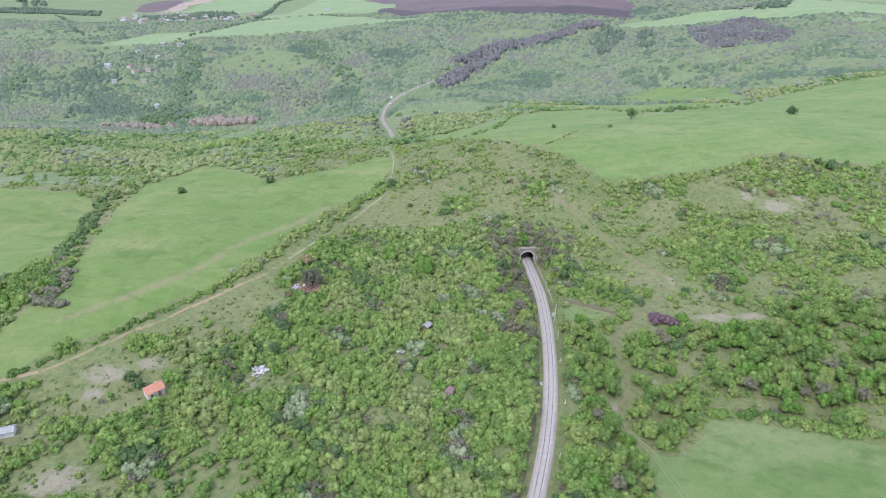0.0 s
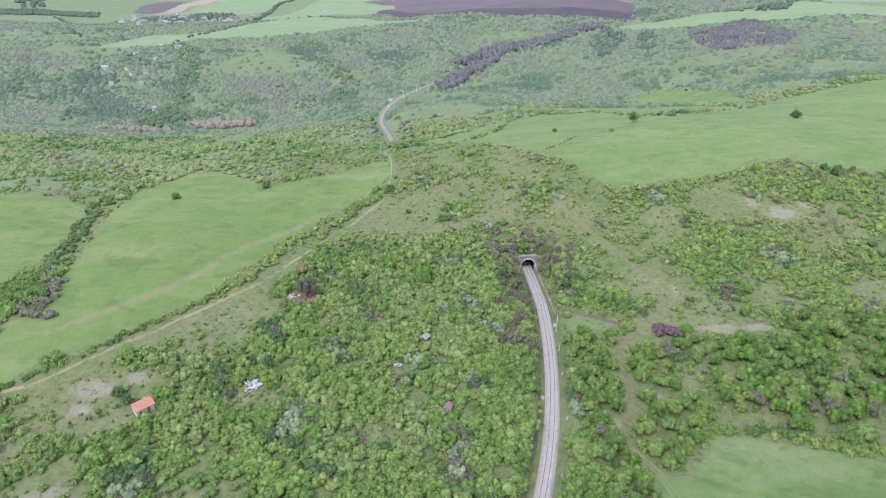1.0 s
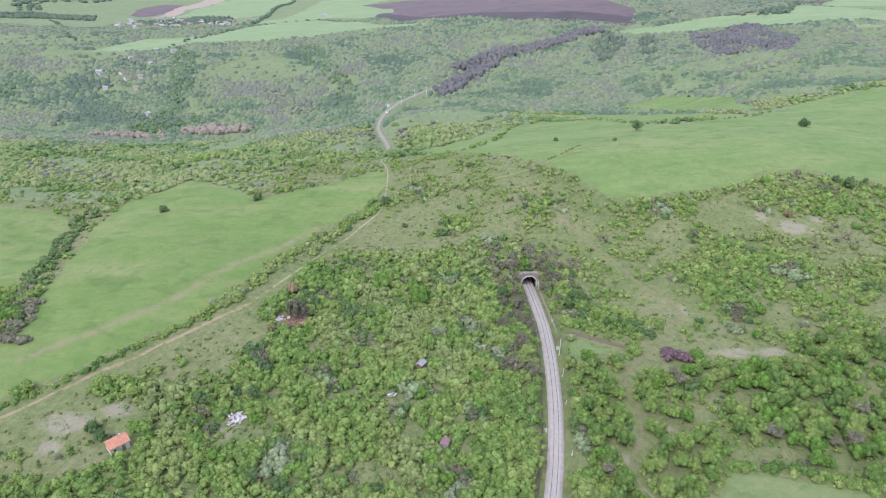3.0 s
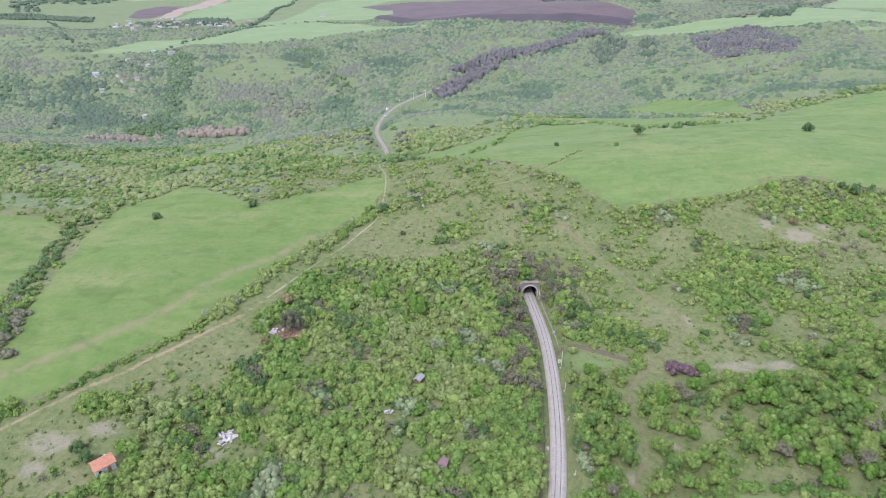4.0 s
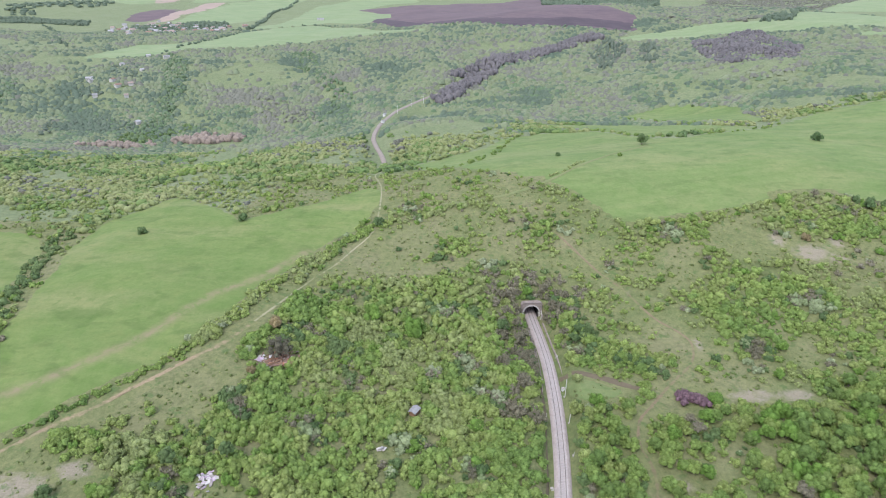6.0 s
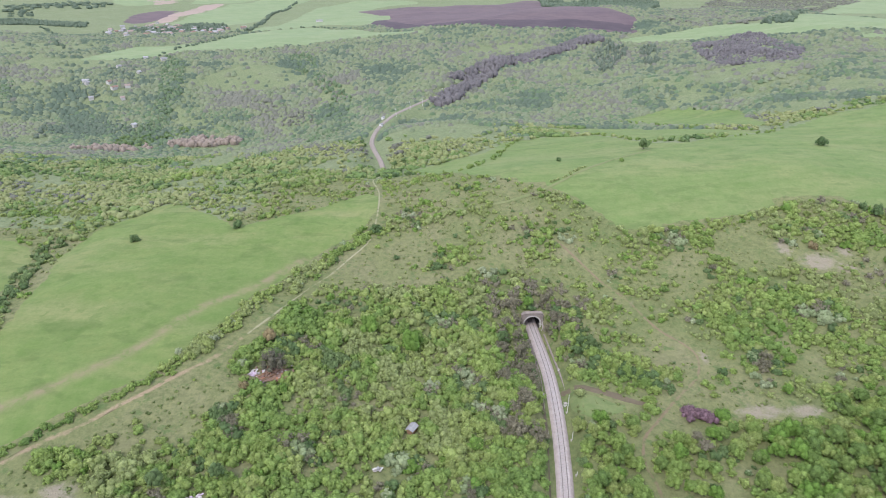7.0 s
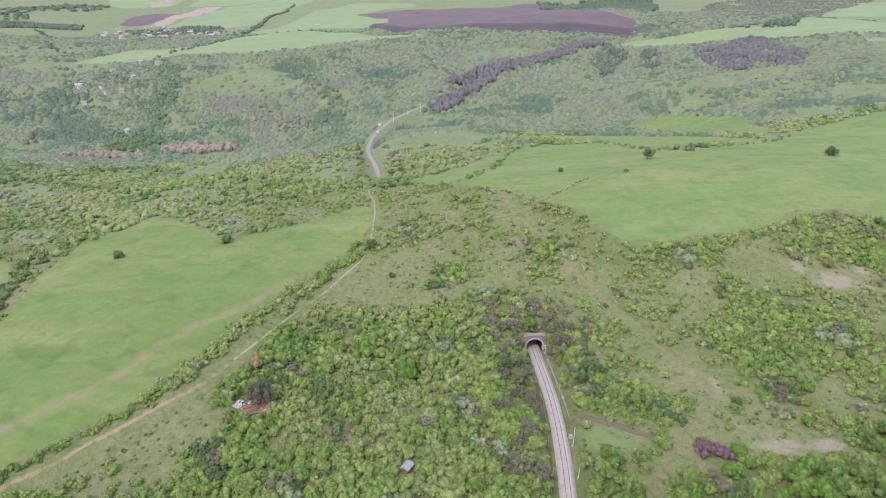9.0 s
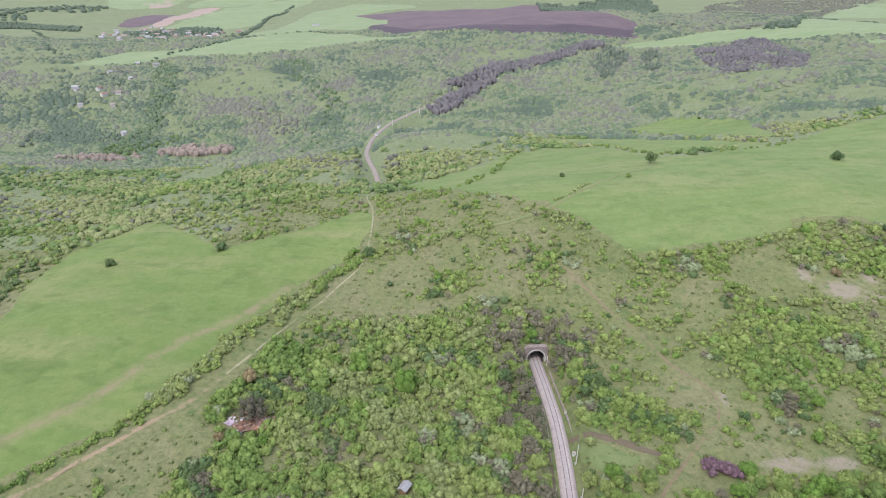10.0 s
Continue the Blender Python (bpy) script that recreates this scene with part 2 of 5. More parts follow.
DARK_TWIGS = leaf_material("dark_bare_twigs", [(0.1, 0.098, 0.075), (0.125, 0.12, 0.095)], 0.05)
BLOSSOM = leaf_material("pale_blossom", [(0.2, 0.26, 0.14), (0.28, 0.32, 0.22)], 0.2)
HILL_LEAF = leaf_material("olive_scrub_leaves", [(0.175, 0.232, 0.104), (0.232, 0.276, 0.122), (0.27, 0.298, 0.148)], 0.2, 0.9)
FRESH_LEAF = leaf_material("fresh_scrub_leaves", [(0.13, 0.21, 0.078), (0.168, 0.245, 0.09), (0.195, 0.27, 0.102)], 0.2, 0.9)
TUFT_LEAF = leaf_material("tuft_leaves", [(0.105, 0.15, 0.058), (0.155, 0.195, 0.08), (0.2, 0.225, 0.11)], 0.2)
LIME = leaf_material("lime_leaves", [(0.11, 0.205, 0.045), (0.145, 0.24, 0.058)], 0.2)
# next six: far foliage, greyer and bluer than near leaves, distance haze in the colour
HAZED_LEAF = leaf_material("hazed_scrub_leaves", [(0.132, 0.176, 0.116), (0.155, 0.198, 0.126), (0.178, 0.216, 0.134), (0.186, 0.214, 0.146)], 0.12, 0.25)
HAZED_DARK = leaf_material("hazed_dark_leaves", [(0.088, 0.126, 0.096), (0.115, 0.155, 0.112)], 0.12, 0.25)
HAZED_TWIGS = leaf_material("hazed_bare_twigs", [(0.142, 0.152, 0.132), (0.162, 0.168, 0.144)], 0.08, 0.25)
HAZED_GREY_WOOD = leaf_material("hazed_grey_twigs", [(0.105, 0.102, 0.115), (0.145, 0.138, 0.15)], 0.05, 0.25)
HAZED_GULLY_LEAF = leaf_material("hazed_gully_leaves", [(0.102, 0.162, 0.096), (0.13, 0.188, 0.108)], 0.15, 0.25)
HAZED_DARK_SCRUB = leaf_material("hazed_dark_scrub_leaves", [(0.095, 0.128, 0.108), (0.125, 0.16, 0.125)], 0.1, 0.25)
ROSE_TWIGS = leaf_material("reddish_bare_twigs", [(0.235, 0.2, 0.175), (0.27, 0.225, 0.2)], 0.08, 0.5)
RUST = leaf_material("rusty_buds", [(0.19, 0.16, 0.095), (0.23, 0.185, 0.11)], 0.1)
PURPLE = leaf_material("purple_leaves", [(0.135, 0.085, 0.118), (0.2, 0.132, 0.172)], 0.1)

# hills and hollows: x, y, two radii, height
LEVEL = 14.9
HILLS = [
    (230, 400, 155, 80, 15.2), (80, 200, 70, 70, -9.5), (-210, 470, 185, 90, -4.2), (370, 560, 80, 125, 8.7),
    (220, 300, 120, 60, 4.2), (80, 350, 50, 50, 7.4), (-40, 350, 50, 80, -3.8), (-160, 250, 50, 100, -0.2),
    (200, 350, 50, 50, 7.1), (-50, 100, 130, 60, -10.5), (60, 250, 100, 50, -6.9), (-100, 200, 70, 70, 4.6),
    (112, 128, 45, 38, -9), (42, 264, 16, 12, -1.7), (-60, 322, 95, 52, 4.6), (14, 368, 40, 26, 5.5), (190, 495, 70, 45, 5),
    (-190, 290, 18, 40, -4.5), (-80, 178, 22, 16, -3), (72, 175, 40, 40, 2.2),
]
FAR_HILLS = [
    (-320, 750, 295, 145, -12.6), (520, 1250, 420, 420, 14.8), (160, 750, 105, 170, -11.7), (260, 1250, 175, 175, 32.2),
    (670, 1050, 145, 235, 21.1), (-430, 650, 255, 125, -12.5), (-740, 1800, 355, 705, -11.7), (430, 650, 90, 145, 10.5),
    (-210, 650, 90, 145, -11.9), (-490, 750, 105, 105, -11.6), (470, 1500, 590, 295, 10.5), (330, 1050, 145, 145, -12.1),
    (210, 650, 90, 90, -8.2), (-190, 880, 170, 345, -7.8), (-560, 1800, 405, 250, -10), (-490, 750, 295, 145, -14.4),
    (-210, 650, 255, 125, -7.1), (660, 880, 170, 345, 11.8),
    (-260, 690, 130, 60, -7), (25, 585, 62, 34, 7), (262, 735, 62, 40, 11), (425, 690, 60, 36, 9), (-125, 470, 34, 22, 6), (-150, 560, 70, 26, 6),
]
RAIL = [(12, 72), (19, 94), (25.5, 114), (30.7, 131), (34.3, 145.6), (37.1, 159.5), (39.5, 175), (41.5, 193), (42.6, 209), (43, 223), (42.6, 235.5), (41.9, 246), (41.2, 256)]
RAIL_FAR = [(-38, 470), (-46, 510), (-54, 541), (-58.5, 568), (-57, 615), (-48, 662), (-41, 684), (-12, 750), (26, 818), (60, 870)]
RAIL_Z, FAR_RAIL_Z = -1.0, -6.0


def smooth_line(points, step):
    """A rounded line through the points, sampled evenly."""
    p = np.array(points, float)
    p = np.vstack([2 * p[0] - p[1], p, 2 * p[-1] - p[-2]])
    out = []
    for i in range(1, len(p) - 2):
        k = max(2, int(np.hypot(*(p[i + 1] - p[i])) / step * 2))
        for u in np.arange(k) / k:
            a, b, c, d = p[i - 1:i + 3]
            out.append(0.5 * (2 * b + (c - a) * u + (2 * a - 5 * b + 4 * c - d) * u * u + (3 * b - a - 3 * c + d) * u ** 3))
    out = np.array(out + [p[-2]])
    s = np.r_[0, np.cumsum(np.hypot(*np.diff(out, axis=0).T))]
    q = np.linspace(0, s[-1], max(2, int(s[-1] / step) + 1))
    return np.stack([np.interp(q, s, out[:, 0]), np.interp(q, s, out[:, 1])], 1)


def distance_to(line, x, y):
    """The distance of points from a polyline, and how far along it they lie (0 to 1)."""
    best, along = np.full(x.shape, 1e9), np.zeros(x.shape)
    for i in range(len(line) - 1):
        a, d = line[i], line[i + 1] - line[i]
        u = np.clip(((x - a[0]) * d[0] + (y - a[1]) * d[1]) / (d @ d), 0, 1)
        r = np.hypot(x - a[0] - u * d[0], y - a[1] - u * d[1])
        near = r < best
        best, along = np.where(near, r, best), np.where(near, (i + u) / (len(line) - 1), along)
    return best, along


RAIL_LINE, FAR_LINE = smooth_line(RAIL, 6), smooth_line(RAIL_FAR, 14)


def hummocks(x, y):
    """Knolls (above 0) and hollows (below 0) of the far slopes."""
    return 0.5 * np.sin(x / 29 + 1.7 * np.sin(y / 67)) * np.sin(y / 43 + 1.4 * np.sin(x / 57)) + 0.5 * np.sin(x / 17 + y / 40 + np.sin(y / 31))


def ripple(x, y):
    """Small unevenness of the land, in metres; hills farther off are rougher."""
    far = np.clip((y - 380) / 500, 0, 1)
    near = 0.35 * np.sin(x / 9.1 + 1.3 * np.sin(y / 17.3)) * np.sin(y / 11.7 + 0.8 * np.sin(x / 13.1)) + 0.5 * np.sin(x / 23 + y / 31) * np.sin(y / 27 - x / 41)
    wide = 2.6 * np.sin(x / 47 + 1.1 * np.sin(y / 83)) * np.sin(y / 61 + 0.9 * np.sin(x / 71)) + 2.0 * np.sin(x / 113 + 2 + y / 151) * np.sin(y / 91 - x / 187)
    return near * (1 - 0.5 * far) + wide * far + 4.2 * np.exp(-((y - 800) / 210) ** 4) * hummocks(x, y)


def natural_z(x, y):
    z = LEVEL + 0.0 * x
    for cx, cy, rx, ry, h in HILLS + FAR_HILLS:
        z = z + h * np.exp(-0.5 * (((x - cx) / rx) ** 2 + ((y - cy) / ry) ** 2))
    return z + ripple(x, y) + 70 * np.clip((y - 2300) / 2300, 0, 1) ** 1.5


def ground_z(x, y):
    """The land, with the cutting of the railway in front of the tunnel and its bench on the far slope."""
    x, y = np.asarray(x, float), np.asarray(y, float)
    z = natural_z(x, y)
    d, _ = distance_to(RAIL_LINE, x, y)
    low = RAIL_Z - 0.75
    rise = np.maximum(0, d - 3.6)
    cut = np.clip(z, low - 0.7 * rise, low + 0.95 * rise)
    z = np.where((y < 256.3) & (d < 40), cut, z)
    d, _ = distance_to(FAR_LINE, x, y)
    low = FAR_RAIL_Z - 0.6
    rise = np.maximum(0, d - 5)
    return np.where((y > 440) & (y < 900) & (d < 60), np.clip(z, low - 0.55 * rise, low + 0.55 * rise), z)


def mesh_object(name, verts, faces, mat, smooth=True):
    me = bpy.data.meshes.new(name)
    me.from_pydata([tuple(v) for v in verts], [], [tuple(f) for f in faces])
    me.materials.append(mat)
    if smooth:
        me.polygons.foreach_set("use_smooth", [True] * len(me.polygons))
    me.update()
    return new(name, me)


def part(name, bm, mat, parent, label=""):
    """One bmesh as one mesh under a thing or a part (parent None: a thing)."""
    me = bpy.data.meshes.new(name)
    bm.to_mesh(me)
    bm.free()
    me.materials.append(mat)
    ob = new(name, me)
    if parent is not None:
        ob.parent = parent
    return tagged(ob, label)


# ---- the ground: one sheet to the horizon ----
ROWS_Y = np.concatenate([np.linspace(-500, 60, 18)[:-1], np.linspace(60, 250, 100)[:-1], np.linspace(250, 262, 11)[:-1], np.linspace(262, 460, 90)[:-1],
                         460 * (4700 / 460) ** np.linspace(0, 1, 150)])
COLS = np.linspace(-1, 1, 341)
COLS = 0.72 * COLS + 0.28 * COLS ** 3
gx = COLS[None, :] * (1.25 * np.maximum(ROWS_Y, 120) + 160)[:, None] + 41 * np.exp(-((ROWS_Y - 230) / 200) ** 2)[:, None] * (1 - COLS[None, :] ** 2)
gy = np.repeat(ROWS_Y[:, None], len(COLS), 1)
gz = ground_z(gx, gy)
gv = np.stack([gx, gy, gz], -1).reshape(-1, 3)
idx = np.arange(len(gv)).reshape(gx.shape)
quads = np.stack([idx[:-1, :-1], idx[:-1, 1:], idx[1:, 1:], idx[1:, :-1]], -1).reshape(-1, 4)
mid = gv[quads].mean(1)
mouth = (np.abs(mid[:, 0] - 41.2) < 3.4) & (mid[:, 1] > 256.0) & (mid[:, 1] < 257.0)
ground = mesh_object("ground", gv, quads[~mouth], SCRUBLAND)
ground.data.materials.append(HAZED_HILL_GRASS)
BARE_SPOTS = [(108.1, 198.5, 9, 4, 1), (123.3, 198, 7.5, 3.5, 2), (167.8, 275.7, 9, 6, 3), (177, 270, 5, 4, 4), (181, 282, 4, 6, 5), (-109.3, 153.3, 9, 5, 6), (-97.7, 158.9, 6, 4, 7), (-103, 113, 10, 6, 8), (146.8, 261.6, 5, 3, 9), (101.4, 227.9, 2, 5, 10), (157.7, 285.6, 4, 5, 11),
              (56.5, 150, 2.2, 3, 12), (72, 163, 4, 3, 13), (-110, 145, 5, 3, 14), (-66, 151, 7, 3, 15), (-40, 152, 6, 3, 16)]
dry = np.zeros(len(gv))
for bx, by, rx, ry, _ in BARE_SPOTS:
    dry = np.maximum(dry, np.exp(-(((gv[:, 0] - bx) / rx) ** 2 + ((gv[:, 1] - by) / ry) ** 2) ** 1.5))
ground.data.attributes.new("dry", "FLOAT", "POINT").data.foreach_set("value", dry.astype(np.float32))
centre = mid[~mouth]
# beyond this uneven edge the ground takes the grass with haze mixed in
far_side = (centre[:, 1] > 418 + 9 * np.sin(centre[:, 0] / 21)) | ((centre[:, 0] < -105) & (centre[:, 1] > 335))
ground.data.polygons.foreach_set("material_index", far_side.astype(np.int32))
tagged(ground, "rolling scrubland with rough spring grass and bare patches", "ground", kind="structure")


def inside(poly, x, y):
    p = np.array(poly, float)
    hit = np.zeros(np.shape(x), bool)
    for (ax, ay), (bx, by) in zip(p, np.roll(p, -1, 0)):
        if ay != by:
            hit ^= ((ay > y) != (by > y)) & (x < (bx - ax) * (y - ay) / (by - ay) + ax)
    return hit


def wavy_ring(poly, step, wave):
    """A rounded, slightly uneven outline through the corners of a field."""
    p = [tuple(q) for q in poly]
    line = smooth_line(p + p[:1], step)[:-1]
    k = np.arange(len(line))
    n = np.roll(line, -1, 0) - np.roll(line, 1, 0)
    n = np.stack([n[:, 1], -n[:, 0]], 1) / (np.hypot(*n.T)[:, None] + 1e-6)
    return line + n * (wave * (np.sin(k * 0.9) * 0.5 + np.sin(k * 0.37 + 1) + 0.4 * np.sin(k * 2.3)))[:, None]


from mathutils.geometry import delaunay_2d_cdt


def draped(name, outline, step, lift, mat, label, category):
    """A patch of other ground cover that lies on the land."""
    ring = np.array(outline)
    lo, hi = ring.min(0), ring.max(0)
    xs, ys = np.meshgrid(np.arange(lo[0], hi[0], step), np.arange(lo[1], hi[1], step))
    xs, ys = (xs + 0.5 * step * (np.arange(xs.shape[0]) % 2)[:, None]).ravel(), ys.ravel()
    d, _ = distance_to(np.vstack([ring, ring[:1]]), xs, ys)
    keep = inside(ring, xs, ys) & (d > 0.55 * step)
    pts = np.vstack([ring, np.stack([xs[keep], ys[keep]], 1)])
    n = len(ring)
    v, _, f, *_ = delaunay_2d_cdt([Vector(p) for p in pts], [(i, (i + 1) % n) for i in range(n)], [], 1, 1e-4)
    v = np.array([tuple(p) for p in v])
    ob = mesh_object(name, np.column_stack([v, ground_z(v[:, 0], v[:, 1]) + np.where(np.arange(len(v)) < n, -0.04, lift)]), f, mat)
    return tagged(ob, label, category, kind="structure")


FIELD_LEFT = [(-150, 130), (-135, 160), (-130, 167), (-117.5, 177.6), (-102.6, 195.9), (-90, 208), (-82.5, 224.8), (-74.9, 248), (-61.3, 275.4), (-49.3, 300.2), (-37.5, 315.9), (-30.2, 348.1), (-39.2, 373.3), (-69.8, 347.1),
              (-98.8, 325.8), (-108.4, 331.7), (-140.2, 361.1), (-156.1, 367.9), (-165.2, 347.8), (-177, 328), (-176.5, 297.7), (-165, 261), (-158.7, 229.6), (-156, 203), (-158, 170)]
FIELD_FAR_LEFT = [(-299.4, 332.4), (-235.5, 322.1), (-217, 321), (-198.6, 310.9), (-186.4, 287.3), (-180.4, 260.2), (-174.9, 232), (-182, 190), (-300, 180)]
PASTURE = [(-21.8, 427.5), (6, 443), (35.8, 468.7), (51.3, 494.5), (87.5, 521.1), (128.2, 507.2), (138.5, 456.4), (167.9, 438.3), (235.8, 463.4), (282.8, 501.7), (330.2, 523.2), (379, 536), (475.7, 577.3), (420, 400), (282, 312),
           (224, 308), (211, 308), (191, 320), (160.7, 313.4), (121.6, 306), (92.4, 302.3), (78.2, 318.9), (70.8, 332.9), (52.2, 348.6), (34.8, 361.5), (8.5, 381.1)]
STRIP_UPPER = [(178.3, 625.1), (234.8, 657.4), (282.5, 598), (269.6, 538.8), (259.6, 501), (225.5, 535.6), (195.2, 588.1)]
STRIP_LOWER = [(81.2, 584.6), (116.5, 571), (175.3, 576.6), (208.8, 507.6), (233.1, 459.9), (192.2, 450.9), (147.8, 450.3), (124.8, 519.4)]
FIELD_NEAR = [(58, 108), (59.6, 123.3), (62.9, 130.6), (70.3, 131.1), (79.1, 137.9), (86, 145.6), (101.1, 146.5), (116.3, 141.3), (134.6, 134.7), (152, 128), (175, 117), (170, 60), (52, 60)]
CROP_LEFT = [(-562.7, 1004.6), (-563, 1031), (-537, 1146), (-465, 1143), (-395, 1360), (-277, 1433), (-111, 1273), (-10, 1198), (-144, 1168), (-274, 1109), (-424.1, 1061.9), (-478.8, 1014.5)]
CROP_MIDDLE = [(-496, 1517), (-401, 1557), (-412, 2191), (-301, 2546), (-78, 2481), (-243, 2058), (-135, 1817), (-155, 1480), (-283, 1511), (-363, 1413)]
PLOUGH = [(-271, 2067), (-107, 2191), (170, 2318), (381, 2519), (330, 1500), (340, 1250), (357, 1168), (309.5, 1065.3), (149, 1108), (27, 1216), (-85, 1301), (-160, 1466), (-131, 1758)]
CROP_RIGHT = [(277.2, 1025.8), (386, 1076), (474, 1088), (594, 1107), (1091, 1578), (1173, 1553), (682.2, 916), (519.3, 960.9), (418.2, 1014), (326.7, 1002.1)]
SALMON = [(-786, 1724), (-850, 2173), (-822, 2422), (-772, 2320), (-766, 2000), (-752, 1730)]
BROWN = [(-879, 1794), (-942, 2049), (-867, 2169), (-810, 1941), (-822, 1754)]
PINK = [(-1171, 2574), (-1112, 2845), (-998, 2446), (-1057, 2368)]
CROP_FAR = [(-744, 1789), (-764, 2372), (-627, 2865), (-528, 2864), (-528, 2083), (-511, 1600), (-692, 1694)]
hay_meadow = draped("meadow", wavy_ring(FIELD_LEFT, 2.5, 0.8), 2.2, 0.1, MEADOW, "smooth green hay meadow on a gentle slope", "meadow")
WHEEL_TRACK = smooth_line([(-139, 181), (-123, 195), (-107, 213.4), (-100.5, 222.8), (-94.8, 236), (-87.8, 248.8), (-76.5, 259), (-67.7, 273), (-60, 288)], 4)
co = np.array([tuple(q.co) for q in hay_meadow.data.vertices])
aside, _ = distance_to(WHEEL_TRACK, co[:, 0], co[:, 1])
hay_meadow.data.attributes.new("dry", "FLOAT", "POINT").data.foreach_set("value", (1.3 * np.exp(-(aside / 2.0) ** 2)).astype(np.float32))
draped("meadow", wavy_ring(FIELD_FAR_LEFT, 5, 0.6), 6, 0.12, MEADOW, "green meadow behind a line of shrubs", "meadow")
draped("pasture", wavy_ring(PASTURE, 4, 1.6), 6, 0.1, RIGHT_MEADOW, "broad pale green pasture on the hillside", "meadow")
draped("pasture", wavy_ring(STRIP_UPPER, 8, 0.8), 9, 0.2, RIGHT_MEADOW, "narrow pale green pasture between hedges", "meadow")
draped("pasture", wavy_ring(STRIP_LOWER, 8, 0.8), 9, 0.22, RIGHT_MEADOW, "strip of pale pasture along a hedge", "meadow")
draped("meadow", wavy_ring(FIELD_NEAR, 2, 0.7), 4, 0.12, NEAR_MEADOW, "small grassy meadow beside the scrub", "meadow")
draped("crop_field", wavy_ring(CROP_LEFT, 16, 2), 16, 0.3, HAZED_FIELD, "green field of young crop, paled for haze", "field")
draped("crop_field", wavy_ring(CROP_MIDDLE, 24, 3), 24, 0.5, HAZED_FIELD, "striped green crop field beyond the village", "field")
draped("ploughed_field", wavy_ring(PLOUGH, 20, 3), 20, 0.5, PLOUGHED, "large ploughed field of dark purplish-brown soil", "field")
draped("crop_field", wavy_ring(CROP_RIGHT, 16, 2), 16, 0.3, HAZED_FIELD, "long green field over the ridge, paled for haze", "field")
draped("crop_field", wavy_ring(CROP_FAR, 24, 3), 24, 0.5, HAZED_FIELD, "distant green crop field on a low rise", "field")
draped("ploughed_field", wavy_ring(SALMON, 24, 3), 24, 0.5, PINK_SOIL, "distant field of pale reddish soil", "field")
draped("ploughed_field", wavy_ring(BROWN, 24, 3), 24, 0.5, PLOUGHED, "distant dark ploughed field beside the village", "field")
draped("ploughed_field", wavy_ring(PINK, 24, 3), 24, 0.5, PINK_SOIL, "small distant field of reddish soil", "field")
draped("ploughed_field", wavy_ring([(316, 1072), (149, 1113), (27, 1222), (-84, 1308), (-152, 1466), (-140, 1600), (-70, 1400), (40, 1300), (160, 1195), (334, 1135)], 16, 2), 16, 1.1, DARK_SOIL, "dark freshly turned strip along the ploughed field", "field")
CROP_TOP = [(1028, 1776), (1616, 2553), (1903, 2747), (2088, 2762), (1486, 1967), (1253, 1878)]
draped("crop_field", wavy_ring(CROP_TOP, 24, 3), 24, 0.5, HAZED_FIELD, "green field high on the far ridge", "field")

draped("crop_field", wavy_ring([(-1520, 3050), (-1250, 3250), (-1010, 2540), (-1150, 2330)], 30, 3), 30, 0.5, HAZED_FIELD, "far green crop field below the skyline hills", "field")
draped("crop_field", wavy_ring([(-1000, 2900), (-760, 3350), (-700, 2700), (-930, 2450)], 30, 3), 30, 0.5, HAZED_FIELD, "far green crop field near the horizon, paled for haze", "field")


def patch_ring(x, y, rx, ry, seed):
    """A ragged outline round a bare spot."""
    a = np.linspace(0, 2 * np.pi, 48, endpoint=False)
    k = 0.72 + 0.2 * np.sin(2 * a + seed) + 0.16 * np.sin(3 * a + 2.1 * seed) + 0.12 * np.sin(7 * a + 1.3 * seed) + 0.07 * np.sin(13 * a + seed)
    return np.stack([x + rx * k * np.cos(a), y + ry * k * np.sin(a)], 1)


draped("meadow", wavy_ring([(46.5, 201), (47, 209), (52.4, 208.4), (60.2, 205.7), (68.1, 202.1), (61.2, 199.2), (53.3, 196.3)], 1.5, 0.4), 2, 0.14, NEAR_MEADOW, "small patch of pale yellowish grass below the bank", "meadow")
draped("earth_bank", wavy_ring([(46, 215), (54.4, 212.8), (63.2, 209.7), (73.1, 204.7), (72, 202.7), (62.2, 206.7), (53.4, 209.9), (46, 212)], 1.5, 0.25), 1.5, 0.3, SCARP, "dark raw earth bank below a line of bushes", "bank")


def ribbon(name, points, width, lift, mat, label, category, step=2.5, ragged=0.2, edge=0.02):
    """A track of uneven width that follows the land."""
    line = smooth_line(points, step)
    d = np.gradient(line, axis=0)
    n = np.stack([d[:, 1], -d[:, 0]], 1) / np.hypot(*d.T)[:, None]
    k = np.arange(len(line))
    rows = []
    for j, u in enumerate((-0.5, -0.25, 0, 0.25, 0.5)):
        w = width * (1 + ragged * (np.sin(k * 0.8 + j) * 0.6 + np.sin(k * 0.31 + 2 * j)))
        p = line + n * (u * w)[:, None]
        rows.append(np.column_stack([p, ground_z(p[:, 0], p[:, 1]) + (lift if abs(u) < 0.4 else min(lift, edge))]))
    v = np.stack(rows, 1)
    i = np.arange(v.shape[0] * 5).reshape(-1, 5)
    f = np.stack([i[:-1, :-1], i[:-1, 1:], i[1:, 1:], i[1:, :-1]], -1).reshape(-1, 4)
    ob = mesh_object(name, v.reshape(-1, 3), f, mat)
    worn = np.tile([0.0, 0.85, 1.1, 0.85, 0.0], len(line)) * (0.85 + 0.2 * np.sin(np.repeat(k, 5) * 0.27))
    ob.data.attributes.new("dry", "FLOAT", "POINT").data.foreach_set("value", worn.astype(np.float32))
    return tagged(ob, label, category, kind="structure")


